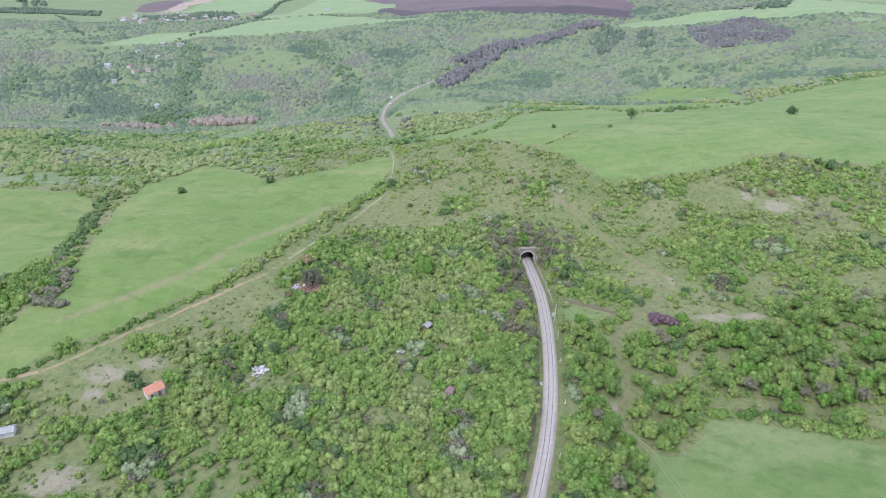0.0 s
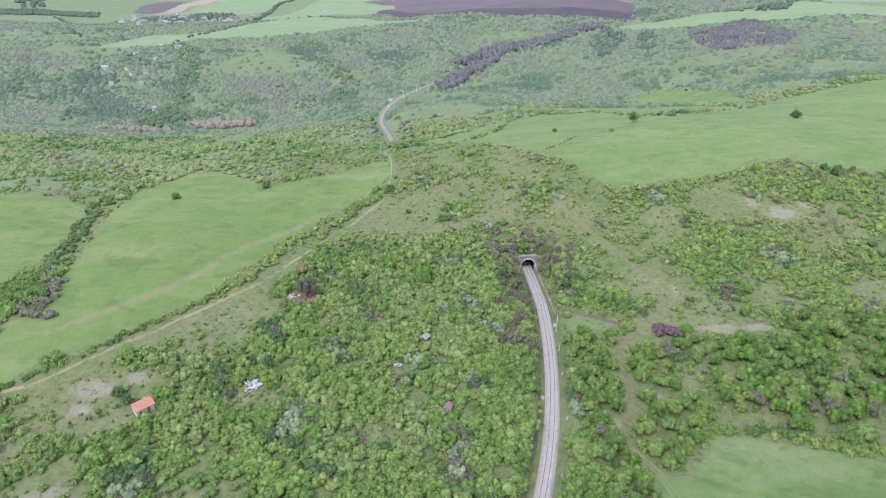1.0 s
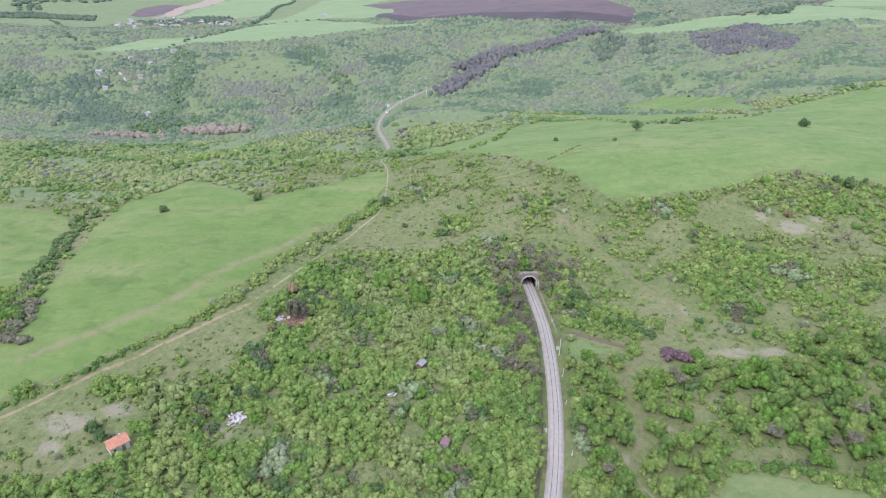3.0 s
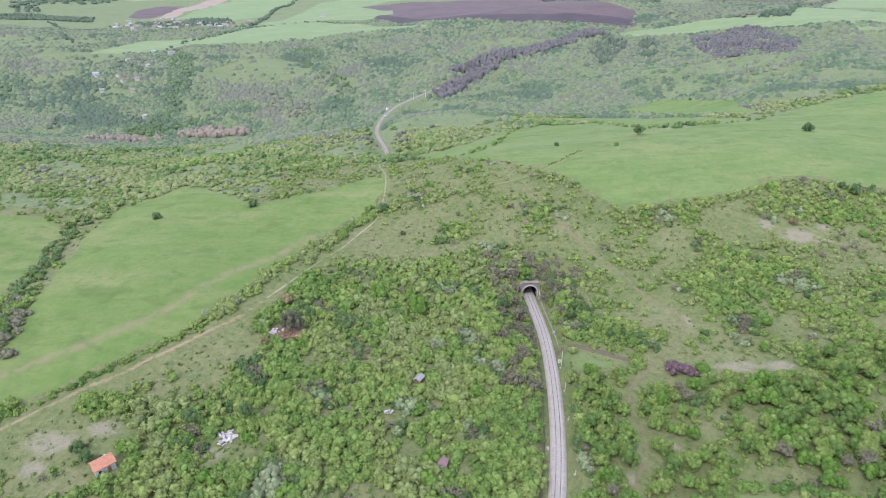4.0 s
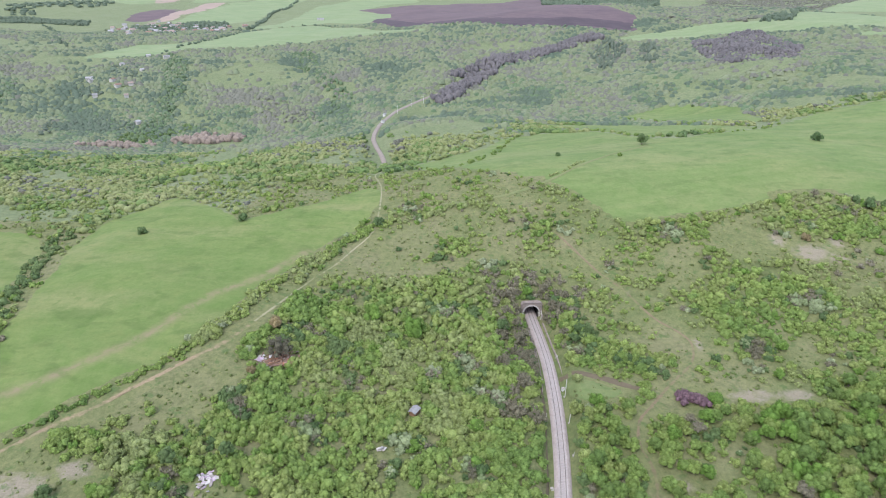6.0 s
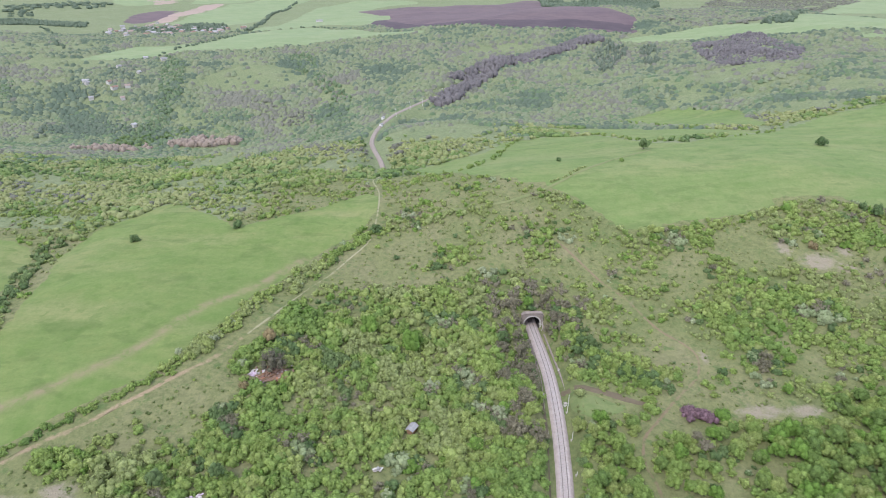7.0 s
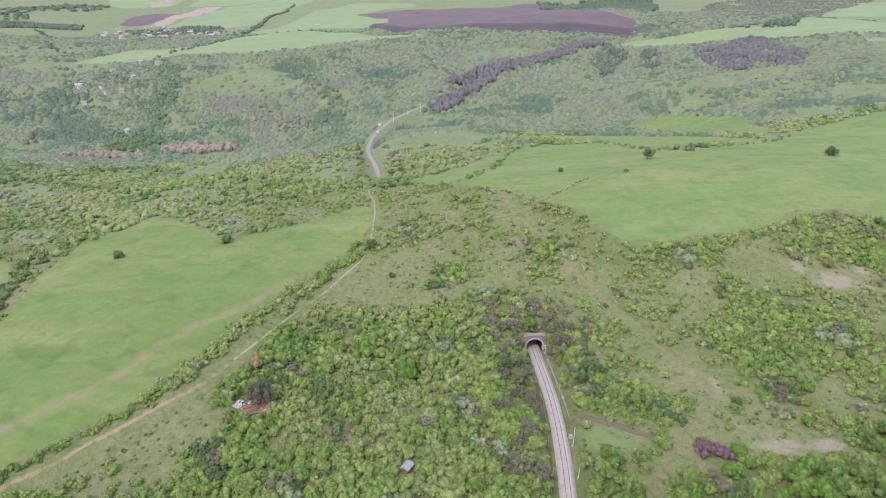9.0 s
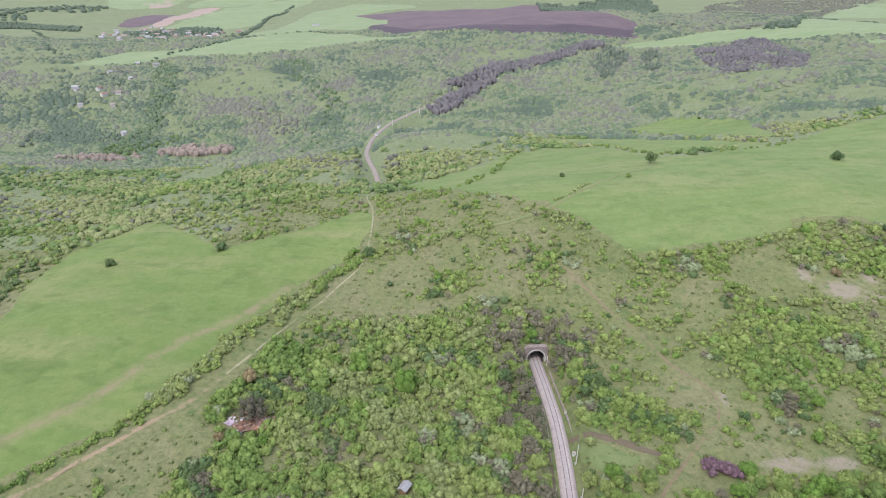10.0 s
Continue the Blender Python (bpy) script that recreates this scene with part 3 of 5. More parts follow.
ROAD_LEFT = [(-190, 112), (-150, 146), (-142, 150), (-128, 157), (-115.6, 170.7), (-102.2, 184.8), (-86.4, 202.7), (-75.8, 213.6), (-69.5, 226.7)]
FOOT_LEFT = [(-68, 229), (-64, 237.4), (-59.6, 248), (-53, 263.5), (-45.3, 277.7), (-39.2, 291.5), (-32.4, 305.3), (-30.6, 317), (-30.7, 345.8), (-33.1, 373), (-40, 405.6), (-36, 420)]
ROAD_RIGHT = [(58, 300), (70.5, 279), (74.4, 272.8), (82, 261.7), (89.7, 245), (96.3, 236.4), (99.1, 228.2), (95, 217.3), (87, 209.5), (79.4, 202), (73.6, 195.5), (67, 188), (64, 178), (65.3, 170), (63.6, 159), (59.5, 152.4), (56, 146)]
RUTS = [(56, 146), (57.3, 140), (62.5, 131.8), (64.6, 123), (66.4, 114.8), (68, 103), (69, 92)]
ribbon("dirt_road", ROAD_LEFT, 2.7, 0.08, ROAD_EARTH, "rutted brown dirt road along the meadow hedge", "dirt road", ragged=0.35)
ribbon("footpath", FOOT_LEFT, 1.5, 0.13, FOOTPATH, "pale worn footpath climbing through grass", "footpath")
ribbon("dirt_track", ROAD_RIGHT, 1.6, 0.1, DIRT, "narrow earth track winding between shrubs", "dirt road")
for side in (-0.8, 0.8):
    ribbon("wheel_rut", [(x + side, y + 0.25 * side) for x, y in RUTS], 0.38, 0.2, RUT, "thin pale wheel rut across the small meadow", "track", ragged=0.3)
ribbon("farm_track", [(3.9, 332.1), (21.3, 330.5), (37.9, 333.7), (54.4, 340.9), (69.3, 352), (101.7, 383.5), (137.3, 414.4)], 2.2, 0.34, FAINT, "faint grassy track crossing the pasture", "track", edge=0.16)
ribbon("drain_ditch", [(14, 92), (20.5, 113), (25.8, 131), (29.6, 146), (32.6, 160), (35.2, 176), (37.2, 193), (38.4, 209)], 0.9, 0.12, SCARP, "shallow earth drain beside the railway", "ditch", ragged=0.5)

# ---- railway ----


def swept(line, profile, z):
    """A cross-section (across, up) drawn along a line at height z."""
    d = np.gradient(line, axis=0)
    n = np.stack([d[:, 1], -d[:, 0]], 1) / np.hypot(*d.T)[:, None]
    v = np.concatenate([np.column_stack([line + n * a, np.full(len(line), z + h)])[:, None] for a, h in profile], 1)
    m = len(profile)
    i = np.arange(len(line) * m).reshape(-1, m)
    f = np.stack([i[:-1, :-1], i[1:, :-1], i[1:, 1:], i[:-1, 1:]], -1).reshape(-1, 4)
    return v.reshape(-1, 3), [tuple(q) for q in f] + [tuple(i[0][::-1]), tuple(i[-1])]


TRACK = smooth_line(RAIL + [(40.6, 270), (40, 290)], 2)
v, f = swept(TRACK, [(-2.7, -0.9), (-2.15, -0.35), (-1.5, 0), (1.5, 0), (2.15, -0.35), (2.7, -0.9)], RAIL_Z)
railway = tagged(mesh_object("railway_track", v, f, BALLAST, False), "single railway track on pale grey-pink ballast", "railway track", kind="structure")
for side in (-0.75, 0.75):
    v, f = swept(TRACK, [(side - 0.07, 0.02), (side - 0.03, 0.06), (side - 0.05, 0.2), (side + 0.05, 0.2), (side + 0.03, 0.06), (side + 0.07, 0.02)], RAIL_Z)
    ob = mesh_object("rail", v, f, STEEL, False)
    ob.parent = railway
v, f = swept(smooth_line(RAIL_FAR, 8), [(-2.4, -0.9), (-1.8, -0.2), (-1.2, 0.1), (1.2, 0.1), (1.8, -0.2), (2.4, -0.9)], FAR_RAIL_Z)
tagged(mesh_object("railway_track", v, f, FAR_BALLAST, False), "pale railway track curving through a far scrub valley", "railway track", kind="structure")


def box(bm, x0, x1, y0, y1, z0, z1, m=None):
    """A box added to a bmesh."""
    vs = [bm.verts.new((m @ Vector(c)) if m else c) for c in ((x0, y0, z0), (x1, y0, z0), (x1, y1, z0), (x0, y1, z0), (x0, y0, z1), (x1, y0, z1), (x1, y1, z1), (x0, y1, z1))]
    for q in ((3, 2, 1, 0), (4, 5, 6, 7), (0, 1, 5, 4), (1, 2, 6, 5), (2, 3, 7, 6), (3, 0, 4, 7)):
        bm.faces.new([vs[i] for i in q])
    return vs


def tube(bm, a, b, ra, rb, sides=6):
    """A tapered round bar from a to b."""
    a, b = Vector(a), Vector(b)
    q = (b - a).to_track_quat("Z", "Y").to_matrix()
    rings = []
    for p, r in ((a, ra), (b, rb)):
        rings.append([bm.verts.new(p + q @ Vector((r * math.cos(2 * math.pi * i / sides), r * math.sin(2 * math.pi * i / sides), 0))) for i in range(sides)])
    for i in range(sides):
        j = (i + 1) % sides
        bm.faces.new((rings[0][i], rings[0][j], rings[1][j], rings[1][i]))
    bm.faces.new(rings[0][::-1])
    bm.faces.new(rings[1])


def thing(name, at, label, category, group="", turn=0.0):
    """An Empty at the base of a thing that parents its parts."""
    ob = new(name)
    ob.matrix_world = pose(*at, 0, 0, turn)
    return tagged(ob, label, category, group)


# ---- tunnel portal ----
PORTAL = thing("tunnel_portal", (41.25, 255.9, RAIL_Z - 0.75), "stone railway tunnel portal with a pale arch ring", "tunnel portal", turn=3.0)
HALF, SPRING, TOP, WIDE = 3.3, 2.2, 6.95, 4.6
arc = [math.pi * (1 - i / 24) for i in range(25)]
inner = [(-HALF, 0), (-HALF, SPRING * 0.5)] + [(HALF * math.cos(a), SPRING + HALF * math.sin(a)) for a in arc] + [(HALF, SPRING * 0.5), (HALF, 0)]


def to_edge(x, z):
    """Where the way from the arch's centre through a point meets the outline of the headwall."""
    dx, dz = x, z - SPRING
    k = (abs(dx / WIDE) ** 6 + abs(dz / (TOP - SPRING)) ** 6) ** (-1 / 6)
    return dx * k, SPRING + dz * k


outer = [(-WIDE, 0), (-WIDE, SPRING * 0.5)] + [to_edge(*q) for q in inner[2:-2]] + [(WIDE, SPRING * 0.5), (WIDE, 0)]


def arch_plate(a, b, y0, y1):
    """A plate between two outlines, from y0 to y1."""
    bm = bmesh.new()
    loops = [[bm.verts.new((x, y, z)) for x, z in o] for o, y in ((a, y0), (b, y0), (b, y1), (a, y1))]
    for i in range(len(a) - 1):
        for p, q in ((0, 1), (1, 2), (2, 3), (3, 0)):
            bm.faces.new((loops[p][i], loops[p][i + 1], loops[q][i + 1], loops[q][i]))
    for j in (0, -1):
        bm.faces.new([k[j] for k in loops])
    bmesh.ops.recalc_face_normals(bm, faces=bm.faces)
    return bm


part("headwall", arch_plate(inner, outer, 0, 1.6), STONE, PORTAL)
long = [(x * 1.0, z) for x, z in inner]
wide = [(x * 1.12, z * 1.06) for x, z in inner]
part("lining", arch_plate(long, wide, 1.6, 34), TUNNEL_DARK, PORTAL, "very dark tunnel lining")
bm = bmesh.new()
box(bm, -4, 4, 33.9, 34.4, -0.3, 7)
part("end_wall", bm, TUNNEL_DARK, PORTAL)
bm = bmesh.new()
box(bm, -3.6, 3.6, 0.5, 34, -0.4, -0.02)
part("tunnel_floor", bm, TUNNEL_DARK, PORTAL)
for i in range(15):
    a0, a1 = math.pi * (1 - (i + 0.04) / 15), math.pi * (1 - (i + 0.96) / 15)
    ring = [(r * math.cos(a), SPRING + r * math.sin(a)) for a in (a0, (a0 + a1) / 2, a1) for r in (HALF - 0.04, HALF + 0.46)]
    bm = bmesh.new()
    lo, hi = [[bm.verts.new((x, y, z)) for x, z in ring] for y in (-0.16, 0.3)]
    for p, q in ((0, 1), (1, 3), (3, 5), (5, 4), (4, 2), (2, 0)):
        bm.faces.new((lo[p], lo[q], hi[q], hi[p]))
    bm.faces.new((lo[0], lo[1], lo[3], lo[2])), bm.faces.new((lo[2], lo[3], lo[5], lo[4]))
    part("voussoir", bm, RENDERED, PORTAL, "pale dressed arch stone")
for side in (-1, 1):
    for k in range(4):
        bm = bmesh.new()
        x0 = side * (HALF + 0.26) - 0.32
        box(bm, x0, x0 + 0.64, -0.16, 0.3, k * SPRING / 4 + 0.02, (k + 1) * SPRING / 4 - 0.02)
        part("jamb_stone", bm, RENDERED, PORTAL)
    bm = bmesh.new()
    box(bm, *sorted((side * 4.16, side * 4.6)), -4.5, 1.0, -0.4, 2.2)
    vs = [q for q in bm.verts if q.co.y < -5 and q.co.z > 1]
    for q in vs:
        q.co.z = 0.4
    part("wing_wall", bm, STONE, PORTAL, "sloping stone wing wall")
for k in range(9):
    bm = bmesh.new()
    (xa, za), (xb, zb) = (to_edge(math.cos(t), SPRING + math.sin(t)) for t in (math.pi * (0.78 - 0.0622 * k), math.pi * (0.78 - 0.0622 * (k + 0.96))))
    lo, hi = [[bm.verts.new((x * q, y, SPRING + (z - SPRING) * q)) for x, z in ((xa, za), (xb, zb)) for q in (1.0, 1.06)] for y in (-0.2, 1.7)]
    for p, q in ((0, 1), (1, 3), (3, 2), (2, 0)):
        bm.faces.new((lo[p], lo[q], hi[q], hi[p]))
    bm.faces.new((lo[0], lo[1], lo[3], lo[2])), bm.faces.new((hi[2], hi[3], hi[1], hi[0]))
    bmesh.ops.recalc_face_normals(bm, faces=bm.faces)
    part("coping_stone", bm, STONE, PORTAL)

# ---- line-side masts and boxes ----


def mast(x, y, height, arm, label):
    ob = thing("catenary_mast", (x, y, float(ground_z(x, y))), label, "mast", "masts along the railway")
    bm = bmesh.new()
    tube(bm, (0, 0, 0), (0, 0, height), 0.13, 0.09, 8)
    part("pole", bm, WHITE, ob)
    bm = bmesh.new()
    box(bm, -0.45, 0.45, -0.45, 0.45, -0.6, 0.25)
    part("footing", bm, CONCRETE, ob)
    if arm:
        bm = bmesh.new()
        tube(bm, (0, 0, height - 1.6), (arm, 0, height - 1.1), 0.06, 0.05)
        tube(bm, (0, 0, height - 0.4), (arm, 0, height - 1.1), 0.05, 0.04)
        part("cantilever", bm, WHITE, ob)


for x, y, h, arm in ((45.9, 203.5, 7.8, 0), (44.9, 190.5, 3.8, 0), (37.0, 190.2, 3.8, 0), (45.2, 253.5, 4.4, -1.8), (43.4, 176, 1.6, 0), (40.6, 152, 1.6, 0), (34.8, 129, 2.0, 0)):
    mast(x, y, h, arm, "white railway mast on a concrete footing" if h > 3 else "short white marker post beside the ballast")
for x, y, h in ((-17, 722, 9), (-43, 664, 9), (-30, 700, 9), (8, 770, 9)):
    mast(x, y, h, -2.6, "thin white railway mast on the far line")


def trackside_box(x, y, w, h):
    ob = thing("trackside_cabinet", (x, y, float(ground_z(x, y))), "small white equipment cabinet beside the track", "cabinet", "trackside cabinets", 12)
    bm = bmesh.new()
    box(bm, -w / 2, w / 2, -w / 2, w / 2, -0.2, h)
    bmesh.ops.bevel(bm, geom=bm.edges[:], offset=0.06, segments=1)
    part("body", bm, WHITE, ob)
    bm = bmesh.new()
    box(bm, -w / 2 - 0.1, w / 2 + 0.1, -w / 2 - 0.1, w / 2 + 0.1, h, h + 0.08)
    part("lid", bm, CONCRETE, ob)


for x, y, w, h in ((45.9, 207, 0.9, 1.2), (38.8, 212, 0.9, 1.0), (34.4, 163, 0.7, 0.8), (47.0, 226, 0.6, 0.8)):
    trackside_box(x, y, w, h)
ditch = smooth_line([(36.9, 196), (38.4, 209), (39.4, 223), (39.2, 235), (38.6, 247)], 2)
v, f = swept(ditch, [(-0.5, -0.5), (-0.5, 0.25), (-0.3, 0.25), (-0.25, -0.1), (0.25, -0.1), (0.3, 0.25), (0.5, 0.25), (0.5, -0.5)], RAIL_Z - 0.5)
tagged(mesh_object("drain_channel", v, f, STONE, False), "dark stone drain channel beside the track", "drain", kind="structure")
kerb = smooth_line([(47.6, 209), (47.2, 223), (46.4, 235), (45.4, 250)], 2)
v, f = swept(kerb, [(-0.3, -0.6), (-0.3, 0.5), (0.3, 0.5), (0.3, -0.6)], RAIL_Z - 0.4)
tagged(mesh_object("retaining_kerb", v, f, STONE, False), "low pale retaining kerb along the cutting", "kerb", kind="structure")

# ---- houses ----


def gable_house(at, turn, long, deep, eaves, rise, wall_mat, roof_mat, label, group="", windows=(), chimney=False, name="house"):
    """A house with its ridge along x: walls with gables, two roof slopes with thickness, openings set in."""
    ob = thing(name, at, label, "house" if name == "house" else "shed", group, turn)
    bm = bmesh.new()
    a, b = long / 2, deep / 2
    base = [bm.verts.new(q) for q in ((-a, -b, -1), (a, -b, -1), (a, b, -1), (-a, b, -1))]
    top = [bm.verts.new(q) for q in ((-a, -b, eaves), (a, -b, eaves), (a, b, eaves), (-a, b, eaves))]
    r0, r1 = bm.verts.new((-a, 0, eaves + rise)), bm.verts.new((a, 0, eaves + rise))
    for i in (0, 2):
        bm.faces.new((base[i], base[i + 1], top[i + 1], top[i]))
    bm.faces.new((base[1], base[2], top[2], r1, top[1]))
    bm.faces.new((base[3], base[0], top[0], r0, top[3]))
    bm.faces.new(base[::-1])
    part("wall", bm, wall_mat, ob)
    for side in (-1, 1):
        bm = bmesh.new()
        o, k = 0.35, rise / b
        q = [(-a - o, 0, eaves + rise), (a + o, 0, eaves + rise), (a + o, side * (b + o), eaves - o * k), (-a - o, side * (b + o), eaves - o * k)]
        lo, hi = [bm.verts.new(p) for p in q], [bm.verts.new((x, y, z + 0.18)) for x, y, z in q]
        for i in range(4):
            j = (i + 1) % 4
            bm.faces.new((lo[i], lo[j], hi[j], hi[i]))
        bm.faces.new(hi), bm.faces.new(lo[::-1])
        bmesh.ops.recalc_face_normals(bm, faces=bm.faces)
        part("roof", bm, roof_mat, ob)
    for x, w, z0, z1, kind in windows:
        bm = bmesh.new()
        box(bm, x - w / 2, x + w / 2, -b - 0.06, -b + 0.1, z0, z1)
        frame_ob = part(kind, bm, WHITE if kind == "window" else TIMBER, ob)
        if kind == "window":
            bm = bmesh.new()
            box(bm, x - w / 2 + 0.1, x + w / 2 - 0.1, -b - 0.09, -b, z0 + 0.1, z1 - 0.1)
            part("pane", bm, GLASS_DARK, frame_ob)
    if chimney:
        bm = bmesh.new()
        box(bm, 0.9, 1.3, 0.2, 0.6, eaves, eaves + rise + 0.45)
        part("chimney", bm, RENDERED, ob)
    return ob


def on_land(x, y, lift=0.0):
    return x, y, float(ground_z(x, y)) + lift


gable_house(on_land(-90.2, 144.7), 46, 5.0, 4.1, 2.6, 1.2, RENDERED, RED_TILE, "small grey-rendered house with a bright orange-red tiled roof", windows=((-1.4, 0.9, 0.9, 2.0, "window"), (0.9, 0.9, 0, 2.0, "door")), chimney=True)
gable_house(on_land(-126.5, 128.8), 20, 4.6, 2.8, 1.7, 0.6, RENDERED, SHEET, "low shed with a pale grey sheet roof", name="shed")
gable_house(on_land(2, 150.1), 75, 2.6, 2.0, 1.7, 0.5, RENDERED, PINK_ROOF, "tiny hut with a faded pinkish roof among shrubs", name="hut")
gable_house(on_land(-6, 186.5), 60, 2.9, 2.1, 1.6, 0.5, TIMBER, SHEET, "small hut with a grey corrugated sheet roof", name="hut")
FAR_HOUSES = ((-490.5, 890.6), (-473.4, 954.4), (-424.7, 872.7), (-435.2, 933.3), (-453.9, 830.1), (-437.8, 862.3), (-464.6, 1024.3), (-484, 881), (-415.1, 834.9), (-362.6, 746.5), (-427.7, 1005.8), (-452.8, 879.2))
for i, (x, y) in enumerate(FAR_HOUSES):
    gable_house(on_land(x, y), 20 + 37 * i % 70, (9, 6.5, 6.5, 5, 6)[i % 5], 5, 3.2, 1.5, RENDERED, (PALE_SHEET, SHEET, PALE_TILE, PALE_SHEET, SHEET, OLD_TILE)[i % 6], "pale scattered house on the far wooded slope", "houses on the far slope")
for i in range(70):
    u, w = (i % 14) / 13, (i // 14) / 4
    x, y = -760 + 270 * u + 22 * math.sin(i * 2.1) + 30 * w, 1500 - 200 * math.sin(u * 2.4) + 230 * w * (1 - 0.3 * u) + 25 * math.sin(i * 3.7)
    gable_house(on_land(x, y), i * 53 % 180, 9 + i % 4, 6.5, 3.6, 2.2, (RENDERED, CONCRETE, RENDERED, CONCRETE)[i % 4], (PALE_TILE, OLD_TILE, SHEET, PALE_SHEET, PALE_TILE, SHEET)[i % 6], "distant village house among trees", "village houses")
gable_house(on_land(-317, 1721), 10, 18, 8, 4.5, 2, RENDERED, SHEET, "long pale farm building in the fields", name="house")
gable_house(on_land(-55, 622), 70, 3.2, 2.6, 2.4, 0.6, WHITE, SHEET, "small white railway hut beside the far track", name="hut")
gable_house(on_land(-56, 655), 70, 3.2, 2.6, 2.4, 0.6, WHITE, SHEET, "small white railway hut beside the far track", name="hut")


def rubble(name, at, size, count, mats, label, seed):
    """A heap of broken pieces: blocks and sheets at random tilts, each a part."""
    ob = thing(name, at, label, "rubble")
    rs = random.Random(seed)
    for i in range(count):
        bm = bmesh.new()
        a, b, c = rs.uniform(0.3, 1.3), rs.uniform(0.3, 0.9), rs.uniform(0.12, 0.45)
        x, y = rs.gauss(0, size * 0.4), rs.gauss(0, size * 0.4)
        box(bm, -a / 2, a / 2, -b / 2, b / 2, -c / 2, c / 2, pose(x, y, 0.15 + max(0, 0.9 - 0.3 * math.hypot(x, y)) * rs.random(), rs.uniform(-25, 25), rs.uniform(-25, 25), rs.uniform(0, 360)))
        part("block", bm, mats[i % len(mats)], ob)
    return ob


rubble("rubble_heap", on_land(-15.3, 170.6), 1.3, 14, (RENDERED, CONCRETE, SHEET), "small heap of whitish stones in the grass", 8)
rubble("rubble_heap", on_land(-61.4, 157.2), 3.2, 60, (RENDERED, LILAC, SHEET, CONCRETE, RENDERED, CONCRETE, LILAC), "heap of pale rubble and white sheets", 4)
ruin = rubble("ruined_house", on_land(-55.5, 209), 8.5, 150, (OLD_TILE, RED_TILE, RENDERED, TIMBER, BRICK, CONCRETE, BRICK, OLD_TILE), "collapsed house with broken brick walls, beams and litter", 9)
bm = bmesh.new()
for i in range(14):
    u, w = math.cos(i * 0.449), math.sin(i * 0.449)
    bm.verts.new((0.8 + 6.4 * u * (1 + 0.12 * math.sin(3 * i)), -0.6 + 4.6 * w * (1 + 0.15 * math.cos(2 * i)), 0.1))
bm.faces.new(bm.verts[:])
for f in bmesh.ops.extrude_face_region(bm, geom=bm.faces[:])["geom"]:
    if isinstance(f, bmesh.types.BMVert):
        f.co.z -= 2.5
bmesh.ops.recalc_face_normals(bm, faces=bm.faces)
part("floor_slab", bm, BRICK, ruin, "reddish floor covered in broken brick")
rs = random.Random(15)
for i in range(16):
    bm = bmesh.new()
    a, b = rs.uniform(0.8, 1.9), rs.uniform(0.5, 1.2)
    vs = box(bm, -a / 2, a / 2, -b / 2, b / 2, -0.04, 0.04, pose(rs.gauss(-4.2, 1.5), rs.gauss(-1.4, 1.3), 0.5 + 0.4 * rs.random(), rs.uniform(-18, 18), rs.uniform(-18, 18), rs.uniform(0, 180)))
    part("torn_sheet", bm, LILAC if i % 2 == 0 else RENDERED, ruin, "torn pale plastic sheet")
rs = random.Random(5)
for i in range(18):
    bm = bmesh.new()
    a = rs.gauss(0.5, 0.35)
    x, y = rs.uniform(-2, 6), rs.uniform(-5, 2)
    tube(bm, (x - 2 * math.cos(a), y - 2 * math.sin(a), 0.4), (x + 2 * math.cos(a), y + 2 * math.sin(a), rs.uniform(0.5, 1.6)), 0.13, 0.11, 5)
    part("beam", bm, TIMBER, ruin)
for x0, x1, y0, y1, h in ((-3.6, -0.6, -3.0, -2.65, 0.9), (-4.3, -3.95, -1.2, 1.6, 1.2), (2.6, 2.95, -1.0, 1.8, 0.8)):
    bm = bmesh.new()
    vs = box(bm, x0, x1, y0, y1, -0.5, h)
    vs[5].co.z -= 0.6
    part("broken_wall", bm, OLD_TILE, ruin, "crumbling reddish brick wall")

# ---- vegetation ----
rng = np.random.default_rng(7)


def ball(fine):
    """The upper part of a round mass: 15 triangles, or about 55 when fine."""
    bm = bmesh.new()
    bmesh.ops.create_icosphere(bm, subdivisions=2 if fine else 1, radius=1)
    bm.verts.index_update()
    co = np.array([tuple(q.co) for q in bm.verts])
    tri = np.array([[q.index for q in f.verts] for f in bm.faces])
    bm.free()
    return co, tri[co[tri].mean(1)[:, 2] > -0.4]


BALL, FINE_BALL = ball(False), ball(True)


def unit(a):
    return a / (np.linalg.norm(a, axis=-1, keepdims=True) + 1e-9)


